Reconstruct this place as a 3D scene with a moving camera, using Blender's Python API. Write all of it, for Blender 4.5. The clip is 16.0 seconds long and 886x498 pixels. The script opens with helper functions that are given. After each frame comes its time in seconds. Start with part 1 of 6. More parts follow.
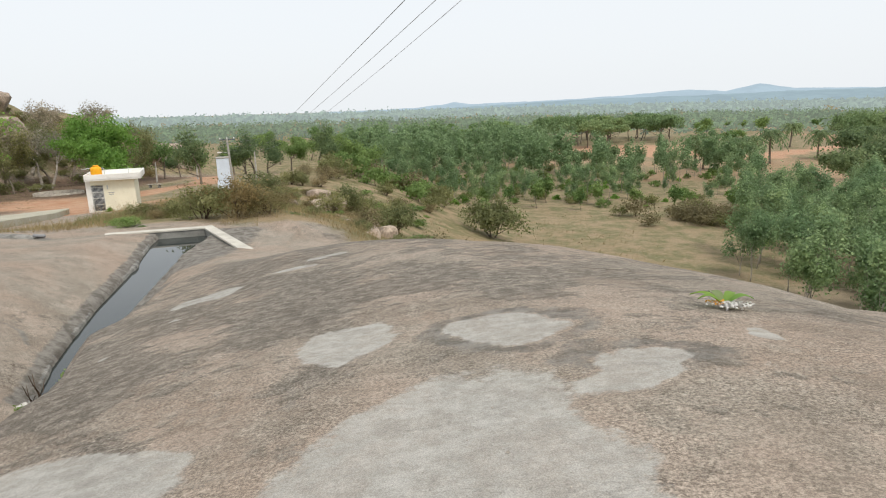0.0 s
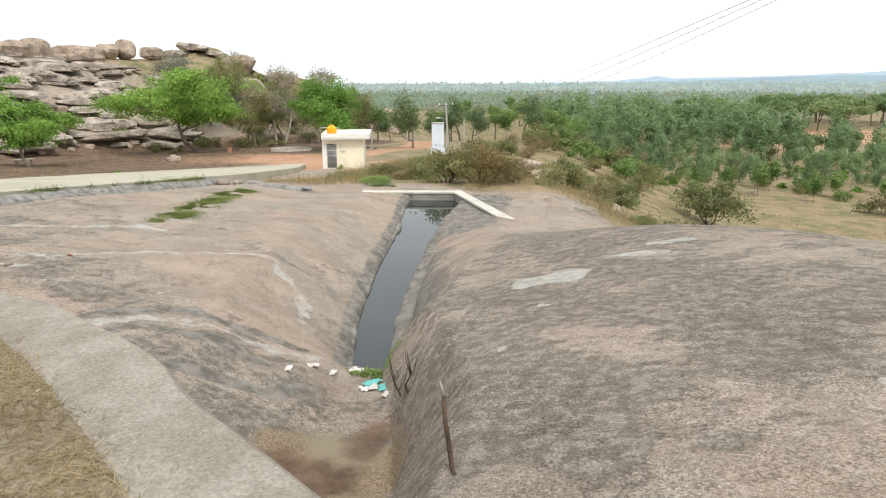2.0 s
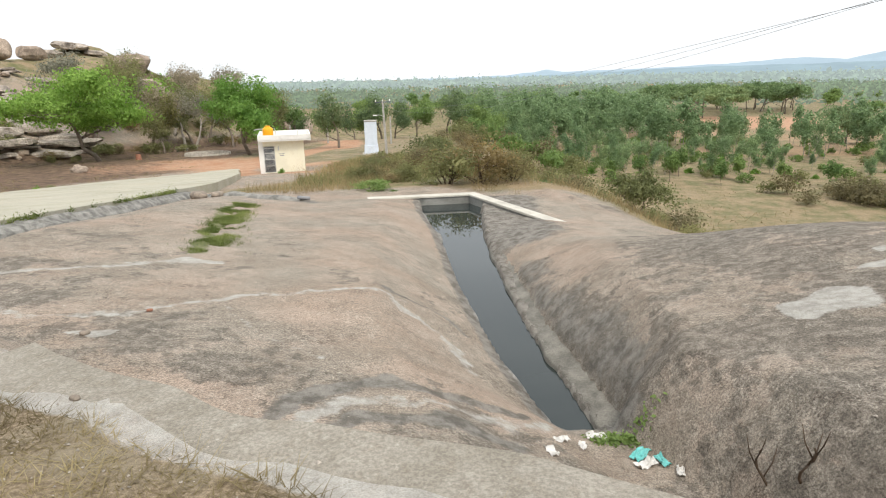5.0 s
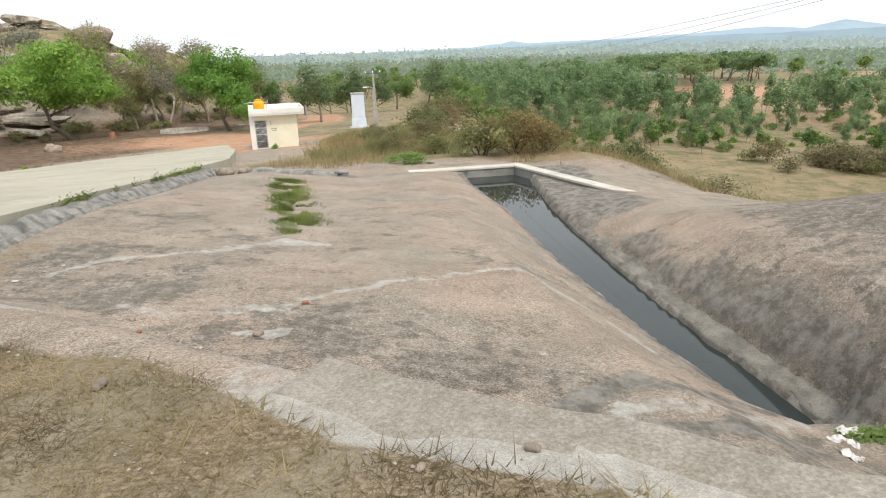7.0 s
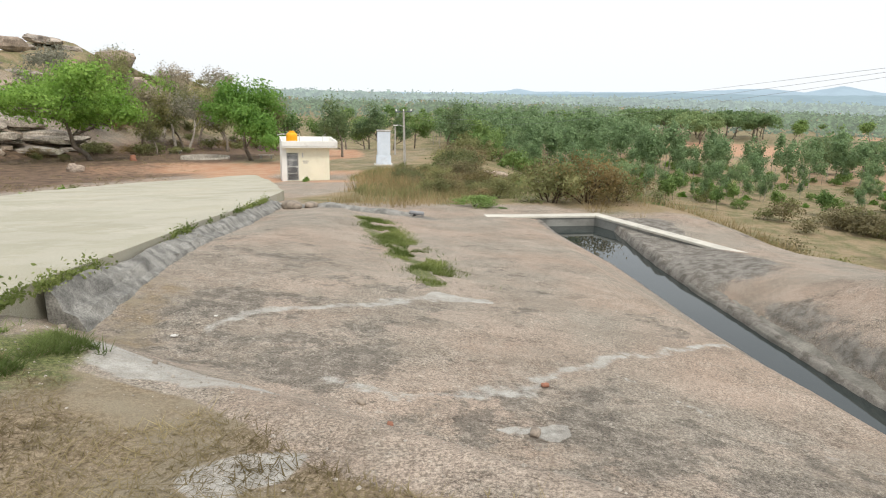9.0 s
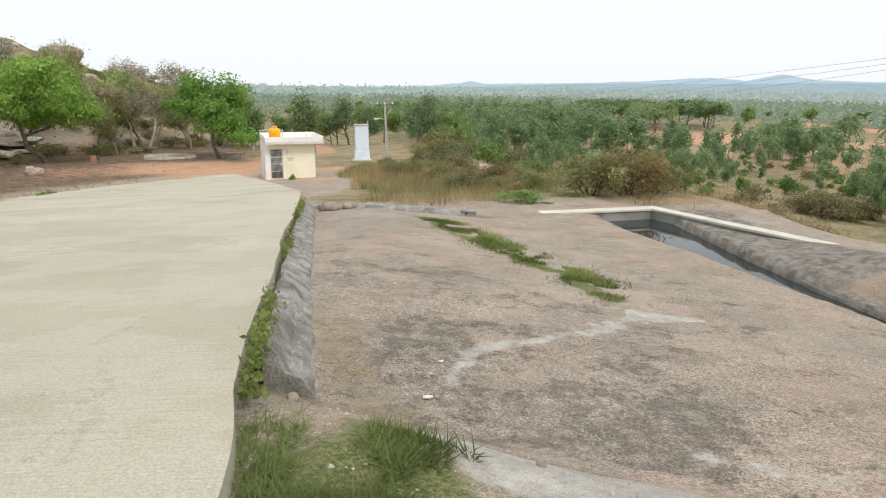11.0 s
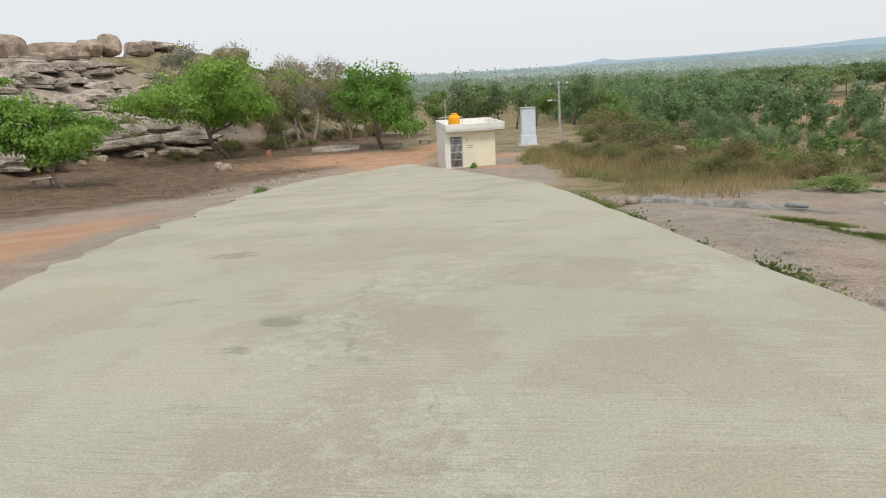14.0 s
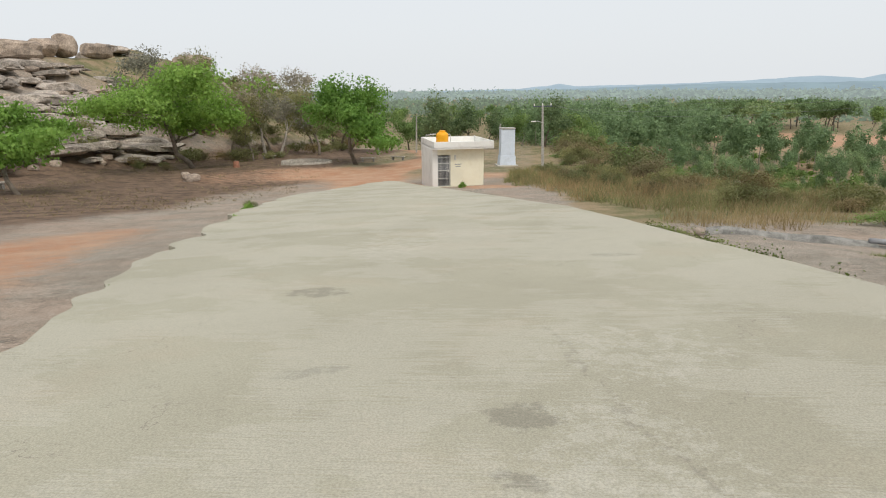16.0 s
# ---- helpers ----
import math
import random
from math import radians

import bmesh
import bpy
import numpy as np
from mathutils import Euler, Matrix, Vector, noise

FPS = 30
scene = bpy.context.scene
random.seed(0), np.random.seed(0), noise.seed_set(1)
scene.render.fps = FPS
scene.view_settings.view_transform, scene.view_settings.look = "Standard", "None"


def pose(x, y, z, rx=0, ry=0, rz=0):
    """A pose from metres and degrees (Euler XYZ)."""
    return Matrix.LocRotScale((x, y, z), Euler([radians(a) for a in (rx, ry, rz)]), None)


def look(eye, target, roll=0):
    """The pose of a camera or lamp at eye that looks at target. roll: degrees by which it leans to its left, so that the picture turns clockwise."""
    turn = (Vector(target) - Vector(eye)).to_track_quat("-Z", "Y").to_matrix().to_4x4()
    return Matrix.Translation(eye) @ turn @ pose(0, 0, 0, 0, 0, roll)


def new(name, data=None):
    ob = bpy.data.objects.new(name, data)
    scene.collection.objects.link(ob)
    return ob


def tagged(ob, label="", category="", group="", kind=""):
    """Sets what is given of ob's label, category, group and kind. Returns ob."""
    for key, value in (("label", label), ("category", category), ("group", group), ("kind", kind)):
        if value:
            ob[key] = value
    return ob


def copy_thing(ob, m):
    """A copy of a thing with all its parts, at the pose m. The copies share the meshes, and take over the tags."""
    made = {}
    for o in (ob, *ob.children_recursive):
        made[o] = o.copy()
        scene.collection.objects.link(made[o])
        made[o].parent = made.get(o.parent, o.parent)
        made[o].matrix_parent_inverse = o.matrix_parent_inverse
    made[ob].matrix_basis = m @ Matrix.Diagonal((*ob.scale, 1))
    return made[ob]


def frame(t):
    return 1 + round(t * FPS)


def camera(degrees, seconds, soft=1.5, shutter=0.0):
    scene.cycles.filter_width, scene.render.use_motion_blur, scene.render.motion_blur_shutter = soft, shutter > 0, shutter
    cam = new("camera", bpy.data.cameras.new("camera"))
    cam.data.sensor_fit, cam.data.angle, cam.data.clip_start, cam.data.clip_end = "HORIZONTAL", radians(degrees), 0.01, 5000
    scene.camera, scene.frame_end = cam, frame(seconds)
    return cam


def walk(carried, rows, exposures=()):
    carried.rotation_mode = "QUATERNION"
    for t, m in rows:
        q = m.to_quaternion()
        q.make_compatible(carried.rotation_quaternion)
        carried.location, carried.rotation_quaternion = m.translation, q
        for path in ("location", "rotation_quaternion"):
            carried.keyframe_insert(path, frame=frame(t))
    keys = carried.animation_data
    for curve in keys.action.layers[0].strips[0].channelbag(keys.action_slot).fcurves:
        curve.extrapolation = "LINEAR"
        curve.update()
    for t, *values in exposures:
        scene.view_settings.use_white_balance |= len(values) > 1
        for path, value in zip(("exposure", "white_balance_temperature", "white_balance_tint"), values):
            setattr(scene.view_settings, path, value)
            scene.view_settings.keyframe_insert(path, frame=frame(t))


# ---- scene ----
cam = camera(71.3, 16.0, 1.1)

PATH = [
    (0, (0.0, 0.0, 1.4), (0.075, 1.947, 0.95), -1.6),
    (0.5, (-0.705, 0.382, 1.369), (-0.866, 2.33, 0.942), -0.6),
    (1, (-1.378, 0.66, 1.298), (-1.711, 2.589, 0.889), 1.3),
    (1.5, (-2.047, 0.881, 1.266), (-2.473, 2.781, 0.809), 2.2),
    (2, (-2.6, 1.255, 1.179), (-3.094, 3.121, 0.653), -0.2),
    (2.5, (-3.303, 1.536, 1.116), (-3.9, 3.372, 0.594), -1.8),
    (3, (-3.909, 1.846, 1.066), (-4.512, 3.687, 0.567), -2.8),
    (5.5, (-7.286, 2.588, 1.098), (-7.301, 4.512, 0.554), 0.6),
    (6, (-7.853, 2.78, 1.038), (-7.738, 4.705, 0.51), 2.1),
    (6.5, (-8.44, 3.072, 0.942), (-8.455, 4.987, 0.366), -0.6),
    (7, (-9.105, 3.271, 0.892), (-9.201, 5.17, 0.272), -1.8),
    (7.5, (-9.691, 3.558, 0.882), (-9.818, 5.452, 0.252), -1.3),
    (8, (-10.329, 3.806, 0.86), (-10.578, 5.704, 0.282), 0.3),
    (8.5, (-10.881, 4.033, 0.843), (-11.057, 5.963, 0.348), 1.1),
    (11, (-14.009, 5.617, 0.614), (-13.958, 7.55, 0.1), 0.7),
    (11.5, (-14.709, 5.996, 0.624), (-14.722, 7.94, 0.156), -0.1),
    (12, (-15.285, 6.427, 0.577), (-15.419, 8.36, 0.082), -1.4),
    (12.5, (-15.954, 6.804, 0.514), (-16.154, 8.742, 0.058), 0.4),
    (13, (-16.522, 7.191, 0.476), (-16.723, 9.107, -0.064), -1.9),
    (13.5, (-17.179, 7.54, 0.455), (-17.482, 9.434, -0.114), -1.8),
    (14, (-17.723, 7.887, 0.436), (-18.088, 9.774, -0.118), -2.9),
    (14.5, (-18.284, 8.258, 0.401), (-18.663, 10.148, -0.131), -3.6),
    (15, (-18.836, 8.527, 0.384), (-19.245, 10.415, -0.133), -2.5),
    (15.5, (-19.335, 8.88, 0.371), (-19.683, 10.782, -0.142), -1.9),
    (16, (-19.894, 9.056, 0.313), (-20.113, 10.979, -0.19), -0.3),
]
walk(cam, [(t, look(eye, target, roll)) for t, eye, target, roll in PATH], [(0, 0.31), (0.5, 0.45), (1.5, 0.65), (3, 0.65), (5.5, 0.6), (6, 0.66), (7, 0.58), (8.5, 0.5), (11, 0.45), (12.5, 0.17), (14, 0.15), (15, 0.12), (16, 0.14)])

# ---- world, sun ----
SUN_EL, SUN_AZ = radians(58), radians(150)
world = bpy.data.worlds.new("sky")
scene.world = world
world.use_nodes = True
wn = world.node_tree
wn.nodes.clear()
sky = wn.nodes.new("ShaderNodeTexSky")
sky.sky_type, sky.sun_disc, sky.sun_elevation, sky.sun_rotation = "NISHITA", False, SUN_EL, SUN_AZ
sky.dust_density, sky.air_density, sky.altitude = 9.0, 1.0, 800
dim = wn.nodes.new("ShaderNodeVectorMath")
dim.operation = "SCALE"
dim.inputs["Scale"].default_value = 0.1
cloud = wn.nodes.new("ShaderNodeMix")
cloud.data_type = "RGBA"
cloud.inputs["Factor"].default_value = 0.86
cloud.inputs["B"].default_value = (0.795, 0.825, 0.85, 1)
back = wn.nodes.new("ShaderNodeBackground")
wout = wn.nodes.new("ShaderNodeOutputWorld")
wn.links.new(sky.outputs[0], dim.inputs[0])
wn.links.new(dim.outputs[0], cloud.inputs["A"])
wn.links.new(cloud.outputs["Result"], back.inputs["Color"])
wn.links.new(back.outputs[0], wout.inputs[0])
sun = new("sun", bpy.data.lights.new("sun", "SUN"))
sun.data.energy, sun.data.angle, sun.data.color = 1.5, radians(14), (1.0, 0.95, 0.88)
sun.matrix_world = look((0, 0, 50), (50 * math.sin(SUN_AZ) * -0.62, 50 * math.cos(SUN_AZ) * -0.62, 0))


# ---- materials ----
class Nodes:
    """A small hand for writing node materials."""

    def __init__(self, name):
        self.mat = bpy.data.materials.new(name)
        self.mat.use_nodes = True
        self.tree = self.mat.node_tree
        self.bsdf = self.tree.nodes["Principled BSDF"]
        self.pos = self.tree.nodes.new("ShaderNodeNewGeometry")

    def add(self, kind, **values):
        node = self.tree.nodes.new(kind)
        for key, value in values.items():
            self.put(node.inputs[key.replace("_", " ")], value)
        return node

    def put(self, socket, value):
        if isinstance(value, bpy.types.NodeSocket):
            self.tree.links.new(value, socket)
        else:
            socket.default_value = (*value, 1) if isinstance(value, tuple) and len(value) == 3 and socket.type == "RGBA" else value

    def noise(self, scale, detail=4.0, rough=0.6, stretch=None, local=False):
        where = self.add("ShaderNodeTexCoord").outputs["Object"] if local else self.pos.outputs["Position"]
        if stretch:
            m = self.add("ShaderNodeMapping", Vector=where, Scale=stretch[0], Rotation=stretch[1])
            where = m.outputs[0]
        return self.add("ShaderNodeTexNoise", Vector=where, Scale=scale, Detail=detail, Roughness=rough).outputs["Fac"]

    def ramp(self, value, low, high):
        node = self.add("ShaderNodeMapRange", Value=value)
        node.interpolation_type = "SMOOTHSTEP"
        node.inputs["From Min"].default_value, node.inputs["From Max"].default_value = low, high
        return node.outputs[0]

    def math(self, how, a, b=0.0):
        node = self.tree.nodes.new("ShaderNodeMath")
        node.operation = how
        self.put(node.inputs[0], a)
        self.put(node.inputs[1], b)
        return node.outputs[0]

    def mix(self, fac, a, b, how="MIX"):
        node = self.tree.nodes.new("ShaderNodeMix")
        node.data_type, node.blend_type = "RGBA", how
        self.put(node.inputs["Factor"], fac)
        self.put(node.inputs["A"], a)
        self.put(node.inputs["B"], b)
        return node.outputs["Result"]

    def attr(self, name):
        node = self.tree.nodes.new("ShaderNodeAttribute")
        node.attribute_name = name
        return node.outputs["Fac"]

    def bump(self, value, strength=0.4, distance=0.02):
        node = self.add("ShaderNodeBump", Height=value, Strength=strength, Distance=distance)
        self.put(self.bsdf.inputs["Normal"], node.outputs[0])

    def finish(self, color, rough=0.9, metal=0.0, spec=0.3):
        self.put(self.bsdf.inputs["Base Color"], color)
        self.put(self.bsdf.inputs["Roughness"], rough)
        self.bsdf.inputs["Metallic"].default_value = metal
        self.bsdf.inputs["Specular IOR Level"].default_value = spec
        return self.mat


def plain(name, color, rough=0.8, vary=0.25, scale=6.0, grain=60.0, bump=0.15, metal=0.0, stain=None, speck=0.22):
    n = Nodes(name)
    dark = tuple(c * (1 - vary) for c in color)
    light = tuple(min(1, c * (1 + vary * 0.6)) for c in color)
    col = n.mix(n.ramp(n.noise(scale), 0.3, 0.7), dark, light)
    fine = n.noise(grain, 3)
    col = n.mix(speck, col, n.mix(n.ramp(fine, 0.35, 0.65), (0.25, 0.25, 0.25), (0.75, 0.75, 0.75)), "OVERLAY")
    if stain:
        col = n.mix(n.math("MULTIPLY", n.ramp(n.noise(1.3, 6, 0.7), 0.52, 0.72), 0.75), col, stain)
    n.bump(fine, bump, 0.01)
    return n.finish(col, rough, metal)


def leafy(name, color, other, rough=0.6):
    n = Nodes(name)
    who = n.tree.nodes.new("ShaderNodeObjectInfo")
    col = n.mix(n.math("ADD", 0.2, n.math("MULTIPLY", n.pos.outputs["Random Per Island"], 0.6)), color, other)
    col = n.mix(n.ramp(n.noise(0.9, 2), 0.35, 0.65), col, tuple(c * 0.72 for c in color))
    tint = n.mix(who.outputs["Random"], (0.8, 0.86, 0.8), (1.2, 1.12, 1.0))
    col = n.mix(1.0, col, tint, "MULTIPLY")
    # light also comes through the leaves
    through_leaf = n.add("ShaderNodeBsdfTranslucent", Color=col)
    both = n.tree.nodes.new("ShaderNodeMixShader")
    both.inputs[0].default_value = 0.5
    n.tree.links.new(n.bsdf.outputs[0], both.inputs[1])
    n.tree.links.new(through_leaf.outputs[0], both.inputs[2])
    n.tree.links.new(both.outputs[0], n.tree.nodes["Material Output"].inputs["Surface"])
    return n.finish(col, rough, spec=0.25)


def ground_material():
    n = Nodes("granite_and_soil")
    warp = n.noise(2.2, 6, 0.65)
    fine = n.noise(38, 5, 0.7)
    grit = n.noise(150, 2, 0.5)
    big = n.noise(0.42, 5, 0.6)
    streak = n.noise(0.9, 9, 0.76, ((1.0, 1.35, 1.6), (0, 0, radians(-24))))
    mid = n.noise(7.5, 6, 0.72)

    ragged = n.math("ADD", n.math("MULTIPLY", warp, 0.5), n.math("ADD", n.math("MULTIPLY", mid, 0.35), n.math("MULTIPLY", fine, 0.15)))

    def mask(name, width=0.14, amount=1.5):
        v = n.math("ADD", n.attr(name), n.math("MULTIPLY", n.math("SUBTRACT", ragged, 0.5), amount))
        return n.ramp(v, 0.5 - width, 0.5 + width)

    # bare granite: pink, buff and grey weathering
    rock = n.mix(n.ramp(big, 0.34, 0.64), (0.352, 0.27, 0.208), (0.305, 0.27, 0.22))
    rock = n.mix(n.math("MULTIPLY", n.ramp(streak, 0.46, 0.62), 0.45), rock, (0.275, 0.235, 0.188))
    rock = n.mix(n.math("MULTIPLY", n.ramp(mid, 0.55, 0.75), 0.55), rock, (0.4, 0.325, 0.26))
    rock = n.mix(n.math("MULTIPLY", n.ramp(fine, 0.53, 0.64), 0.55), rock, (0.17, 0.142, 0.115))
    lichen = n.mix(n.ramp(mid, 0.4, 0.66), (0.165, 0.143, 0.115), (0.35, 0.31, 0.255))
    rock = n.mix(n.math("MULTIPLY", mask("lichen", 0.16, 1.5), 0.5), rock, lichen)
    flecks = n.ramp(n.noise(17, 5, 0.75, ((1, 1.3, 1), (0, 0, 0.6))), 0.57, 0.64)
    rock = n.mix(n.math("MULTIPLY", flecks, 0.55), rock, (0.47, 0.4, 0.32))
    pits = n.ramp(n.noise(29, 5, 0.78, ((1, 1.2, 1), (0, 0, -0.4))), 0.58, 0.66)
    rock = n.mix(n.math("MULTIPLY", pits, 0.6), rock, (0.15, 0.125, 0.1))
    tone = n.noise(0.7, 11, 0.74, ((1.0, 1.2, 1.0), (0, 0, radians(-20))))
    rock = n.mix(n.math("MULTIPLY", n.ramp(tone, 0.54, 0.57), 0.3), rock, (0.2, 0.168, 0.13))
    rock = n.mix(n.math("MULTIPLY", n.ramp(tone, 0.485, 0.44), 0.4), rock, (0.42, 0.335, 0.268))
    blotch = n.noise(2.4, 9, 0.8)
    rock = n.mix(n.math("MULTIPLY", n.ramp(blotch, 0.54, 0.58), 0.34), rock, (0.19, 0.16, 0.125))
    rock = n.mix(n.math("MULTIPLY", n.ramp(blotch, 0.46, 0.38), 0.35), rock, (0.42, 0.36, 0.295))
    patch = n.math("ADD", n.attr("lichen"), n.math("MULTIPLY", n.math("SUBTRACT", n.noise(0.95, 11, 0.76), 0.5), 3.4))
    crust = n.mix(n.ramp(mid, 0.42, 0.62), (0.125, 0.11, 0.09), (0.25, 0.222, 0.184))
    rock = n.mix(n.math("MULTIPLY", n.ramp(patch, 0.6, 0.74), 0.78), rock, crust)
    # pale scuffs where the crust is rubbed off, drawn out down the slope
    rub = n.math("MULTIPLY", n.ramp(n.noise(14, 7, 0.8, ((1.2, 0.9, 1), (0, 0, radians(-35)))), 0.56, 0.62), n.ramp(n.noise(0.8, 4, 0.6), 0.44, 0.6))
    rock = n.mix(n.math("MULTIPLY", rub, 0.6), rock, (0.43, 0.385, 0.32))
    chips = n.math("MULTIPLY", n.ramp(n.noise(5.5, 9, 0.85), 0.6, 0.63), n.ramp(n.noise(0.9, 3, 0.6), 0.45, 0.6))
    rock = n.mix(n.math("MULTIPLY", chips, 0.6), rock, (0.46, 0.42, 0.36))
    # dark iron-stained fissures
    wave = n.math("ABSOLUTE", n.math("SUBTRACT", n.noise(0.75, 7, 0.62, ((1.0, 2.4, 1.0), (0, 0, radians(-30)))), 0.5))
    crack = n.math("MULTIPLY", n.ramp(wave, 0.008, 0.0), n.ramp(n.noise(0.6, 4, 0.6), 0.46, 0.58))
    rock = n.mix(n.math("MULTIPLY", crack, 0.65), rock, (0.11, 0.085, 0.065))
    grain = n.noise(52, 6, 0.8)
    rock = n.mix(n.math("ADD", 0.55, n.math("MULTIPLY", n.ramp(n.noise(1.7, 5, 0.7), 0.38, 0.62), 0.4)), rock, n.mix(n.ramp(grain, 0.38, 0.62), (0.24, 0.235, 0.23), (0.76, 0.765, 0.77)), "OVERLAY")
    cement = n.mix(n.ramp(mid, 0.35, 0.68), (0.365, 0.348, 0.31), (0.49, 0.472, 0.43))
    cement = n.mix(n.math("MULTIPLY", n.ramp(fine, 0.55, 0.7), 0.5), cement, (0.23, 0.21, 0.18))
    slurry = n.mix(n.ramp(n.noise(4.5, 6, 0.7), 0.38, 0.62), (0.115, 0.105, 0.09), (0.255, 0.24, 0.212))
    soil = n.mix(n.ramp(fine, 0.38, 0.64), (0.17, 0.128, 0.081), (0.34, 0.268, 0.18))
    soil = n.mix(n.ramp(n.noise(1.3, 5), 0.42, 0.64), soil, (0.275, 0.232, 0.163))
    red = n.mix(n.ramp(n.noise(0.6, 6, 0.7), 0.35, 0.65), (0.41, 0.215, 0.125), (0.47, 0.31, 0.205))
    field = n.mix(n.ramp(n.noise(0.09, 8, 0.72), 0.38, 0.62), (0.255, 0.202, 0.135), (0.35, 0.278, 0.195))
    field = n.mix(n.math("MULTIPLY", n.ramp(n.noise(0.5, 6, 0.75), 0.52, 0.7), 0.6), field, (0.2, 0.185, 0.09))
    scrub = n.mix(n.ramp(n.noise(0.35, 7, 0.7), 0.36, 0.62), (0.13, 0.135, 0.055), (0.3, 0.225, 0.135))
    leaf = n.mix(n.ramp(fine, 0.4, 0.62), (0.075, 0.09, 0.032), (0.19, 0.2, 0.08))
    litter = n.mix(n.ramp(n.noise(1.1, 7, 0.75), 0.36, 0.62), (0.085, 0.058, 0.04), (0.205, 0.138, 0.093))
    wash = n.math("MULTIPLY", mask("cement", 0.1, 1.35), n.math("ADD", 0.7, n.math("MULTIPLY", n.ramp(n.noise(3.1, 7, 0.75), 0.4, 0.62), 0.26)))
    col = n.mix(wash, rock, cement)
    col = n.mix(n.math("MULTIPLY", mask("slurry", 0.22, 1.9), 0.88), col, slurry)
    col = n.mix(mask("soil"), col, soil)
    col = n.mix(mask("field"), col, field)
    col = n.mix(mask("scrub", 0.22), col, scrub)
    col = n.mix(mask("leaflitter", 0.25), col, litter)
    col = n.mix(mask("red", 0.25), col, red)
    col = n.mix(mask("turf"), col, leaf)
    col = n.mix(0.3, col, n.mix(n.ramp(grit, 0.3, 0.7), (0.2, 0.2, 0.2), (0.8, 0.8, 0.8)), "OVERLAY")
    relief = n.math("ADD", n.math("MULTIPLY", mid, 0.9), n.math("ADD", fine, n.math("MULTIPLY", crack, -0.8)))
    n.bump(relief, 0.6, 0.028)
    return n.finish(col, 0.92, spec=0.2)


def road_material():
    n = Nodes("broomed_concrete")
    fine = n.noise(85, 4, 0.7)
    ridge = n.noise(2.2, 4, 0.6, ((1.0, 26.0, 1.0), (0, 0, radians(-14))))
    broom = n.math("MULTIPLY", ridge, n.ramp(n.noise(0.7, 4, 0.6), 0.3, 0.6))
    cloud = n.noise(0.28, 5, 0.6)
    col = n.mix(n.ramp(cloud, 0.32, 0.68), (0.365, 0.34, 0.257), (0.43, 0.405, 0.313))
    # faint warm dust and pale worn laitance
    col = n.mix(n.math("MULTIPLY", n.ramp(n.noise(0.55, 6, 0.65), 0.5, 0.7), 0.5), col, (0.43, 0.375, 0.28))
    pale = n.math("ADD", n.attr("worn"), n.math("MULTIPLY", n.math("SUBTRACT", n.noise(5.5, 9, 0.82), 0.5), 3.0))
    col = n.mix(n.math("MULTIPLY", n.ramp(pale, 0.5, 0.75), 0.3), col, (0.6, 0.575, 0.5))
    chip = n.ramp(n.noise(6.5, 8, 0.8, ((1.0, 2.2, 1.0), (0, 0, radians(-14)))), 0.6, 0.68)
    col = n.mix(n.math("MULTIPLY", chip, 0.4), col, (0.58, 0.55, 0.475))
    # damp-dark stains
    spot = n.math("ADD", n.attr("stain"), n.math("MULTIPLY", n.math("SUBTRACT", n.noise(3.0, 10, 0.82), 0.5), 2.0))
    col = n.mix(n.math("MULTIPLY", n.ramp(spot, 0.42, 0.62), 0.62), col, (0.225, 0.21, 0.165))
    flake = n.math("MULTIPLY", n.ramp(n.noise(8, 7, 0.8, ((1.0, 2.0, 1.0), (0, 0, radians(-14)))), 0.59, 0.63), n.ramp(n.noise(0.5, 5, 0.7), 0.48, 0.6))
    col = n.mix(n.math("MULTIPLY", flake, 0.5), col, (0.25, 0.23, 0.18))
    line = n.math("ABSOLUTE", n.math("SUBTRACT", n.noise(0.35, 7, 0.62, ((1.3, 1.0, 1.0), (0, 0, 0.4))), 0.5))
    col = n.mix(n.math("MULTIPLY", n.ramp(line, 0.0022, 0.0), n.ramp(n.noise(0.9, 3), 0.5, 0.65)), col, (0.24, 0.215, 0.175))
    crack = n.math("ADD", n.attr("crack"), n.math("MULTIPLY", n.math("SUBTRACT", n.noise(14, 5, 0.7), 0.5), 1.3))
    col = n.mix(n.math("MULTIPLY", n.ramp(crack, 0.6, 0.8), 0.35), col, (0.19, 0.17, 0.135))
    pock = n.noise(30, 5, 0.75)
    col = n.mix(n.math("MULTIPLY", n.ramp(pock, 0.62, 0.7), 0.45), col, (0.25, 0.225, 0.18))
    col = n.mix(n.math("MULTIPLY", n.ramp(broom, 0.3, 0.42), 0.28), col, (0.56, 0.53, 0.45))
    col = n.mix(0.3, col, n.mix(n.ramp(fine, 0.32, 0.68), (0.22, 0.22, 0.22), (0.78, 0.78, 0.78)), "OVERLAY")
    n.bump(n.math("ADD", n.math("MULTIPLY", broom, 2.2), n.math("ADD", fine, n.math("SUBTRACT", pock, crack))), 0.55, 0.01)
    return n.finish(col, 0.85, spec=0.3)


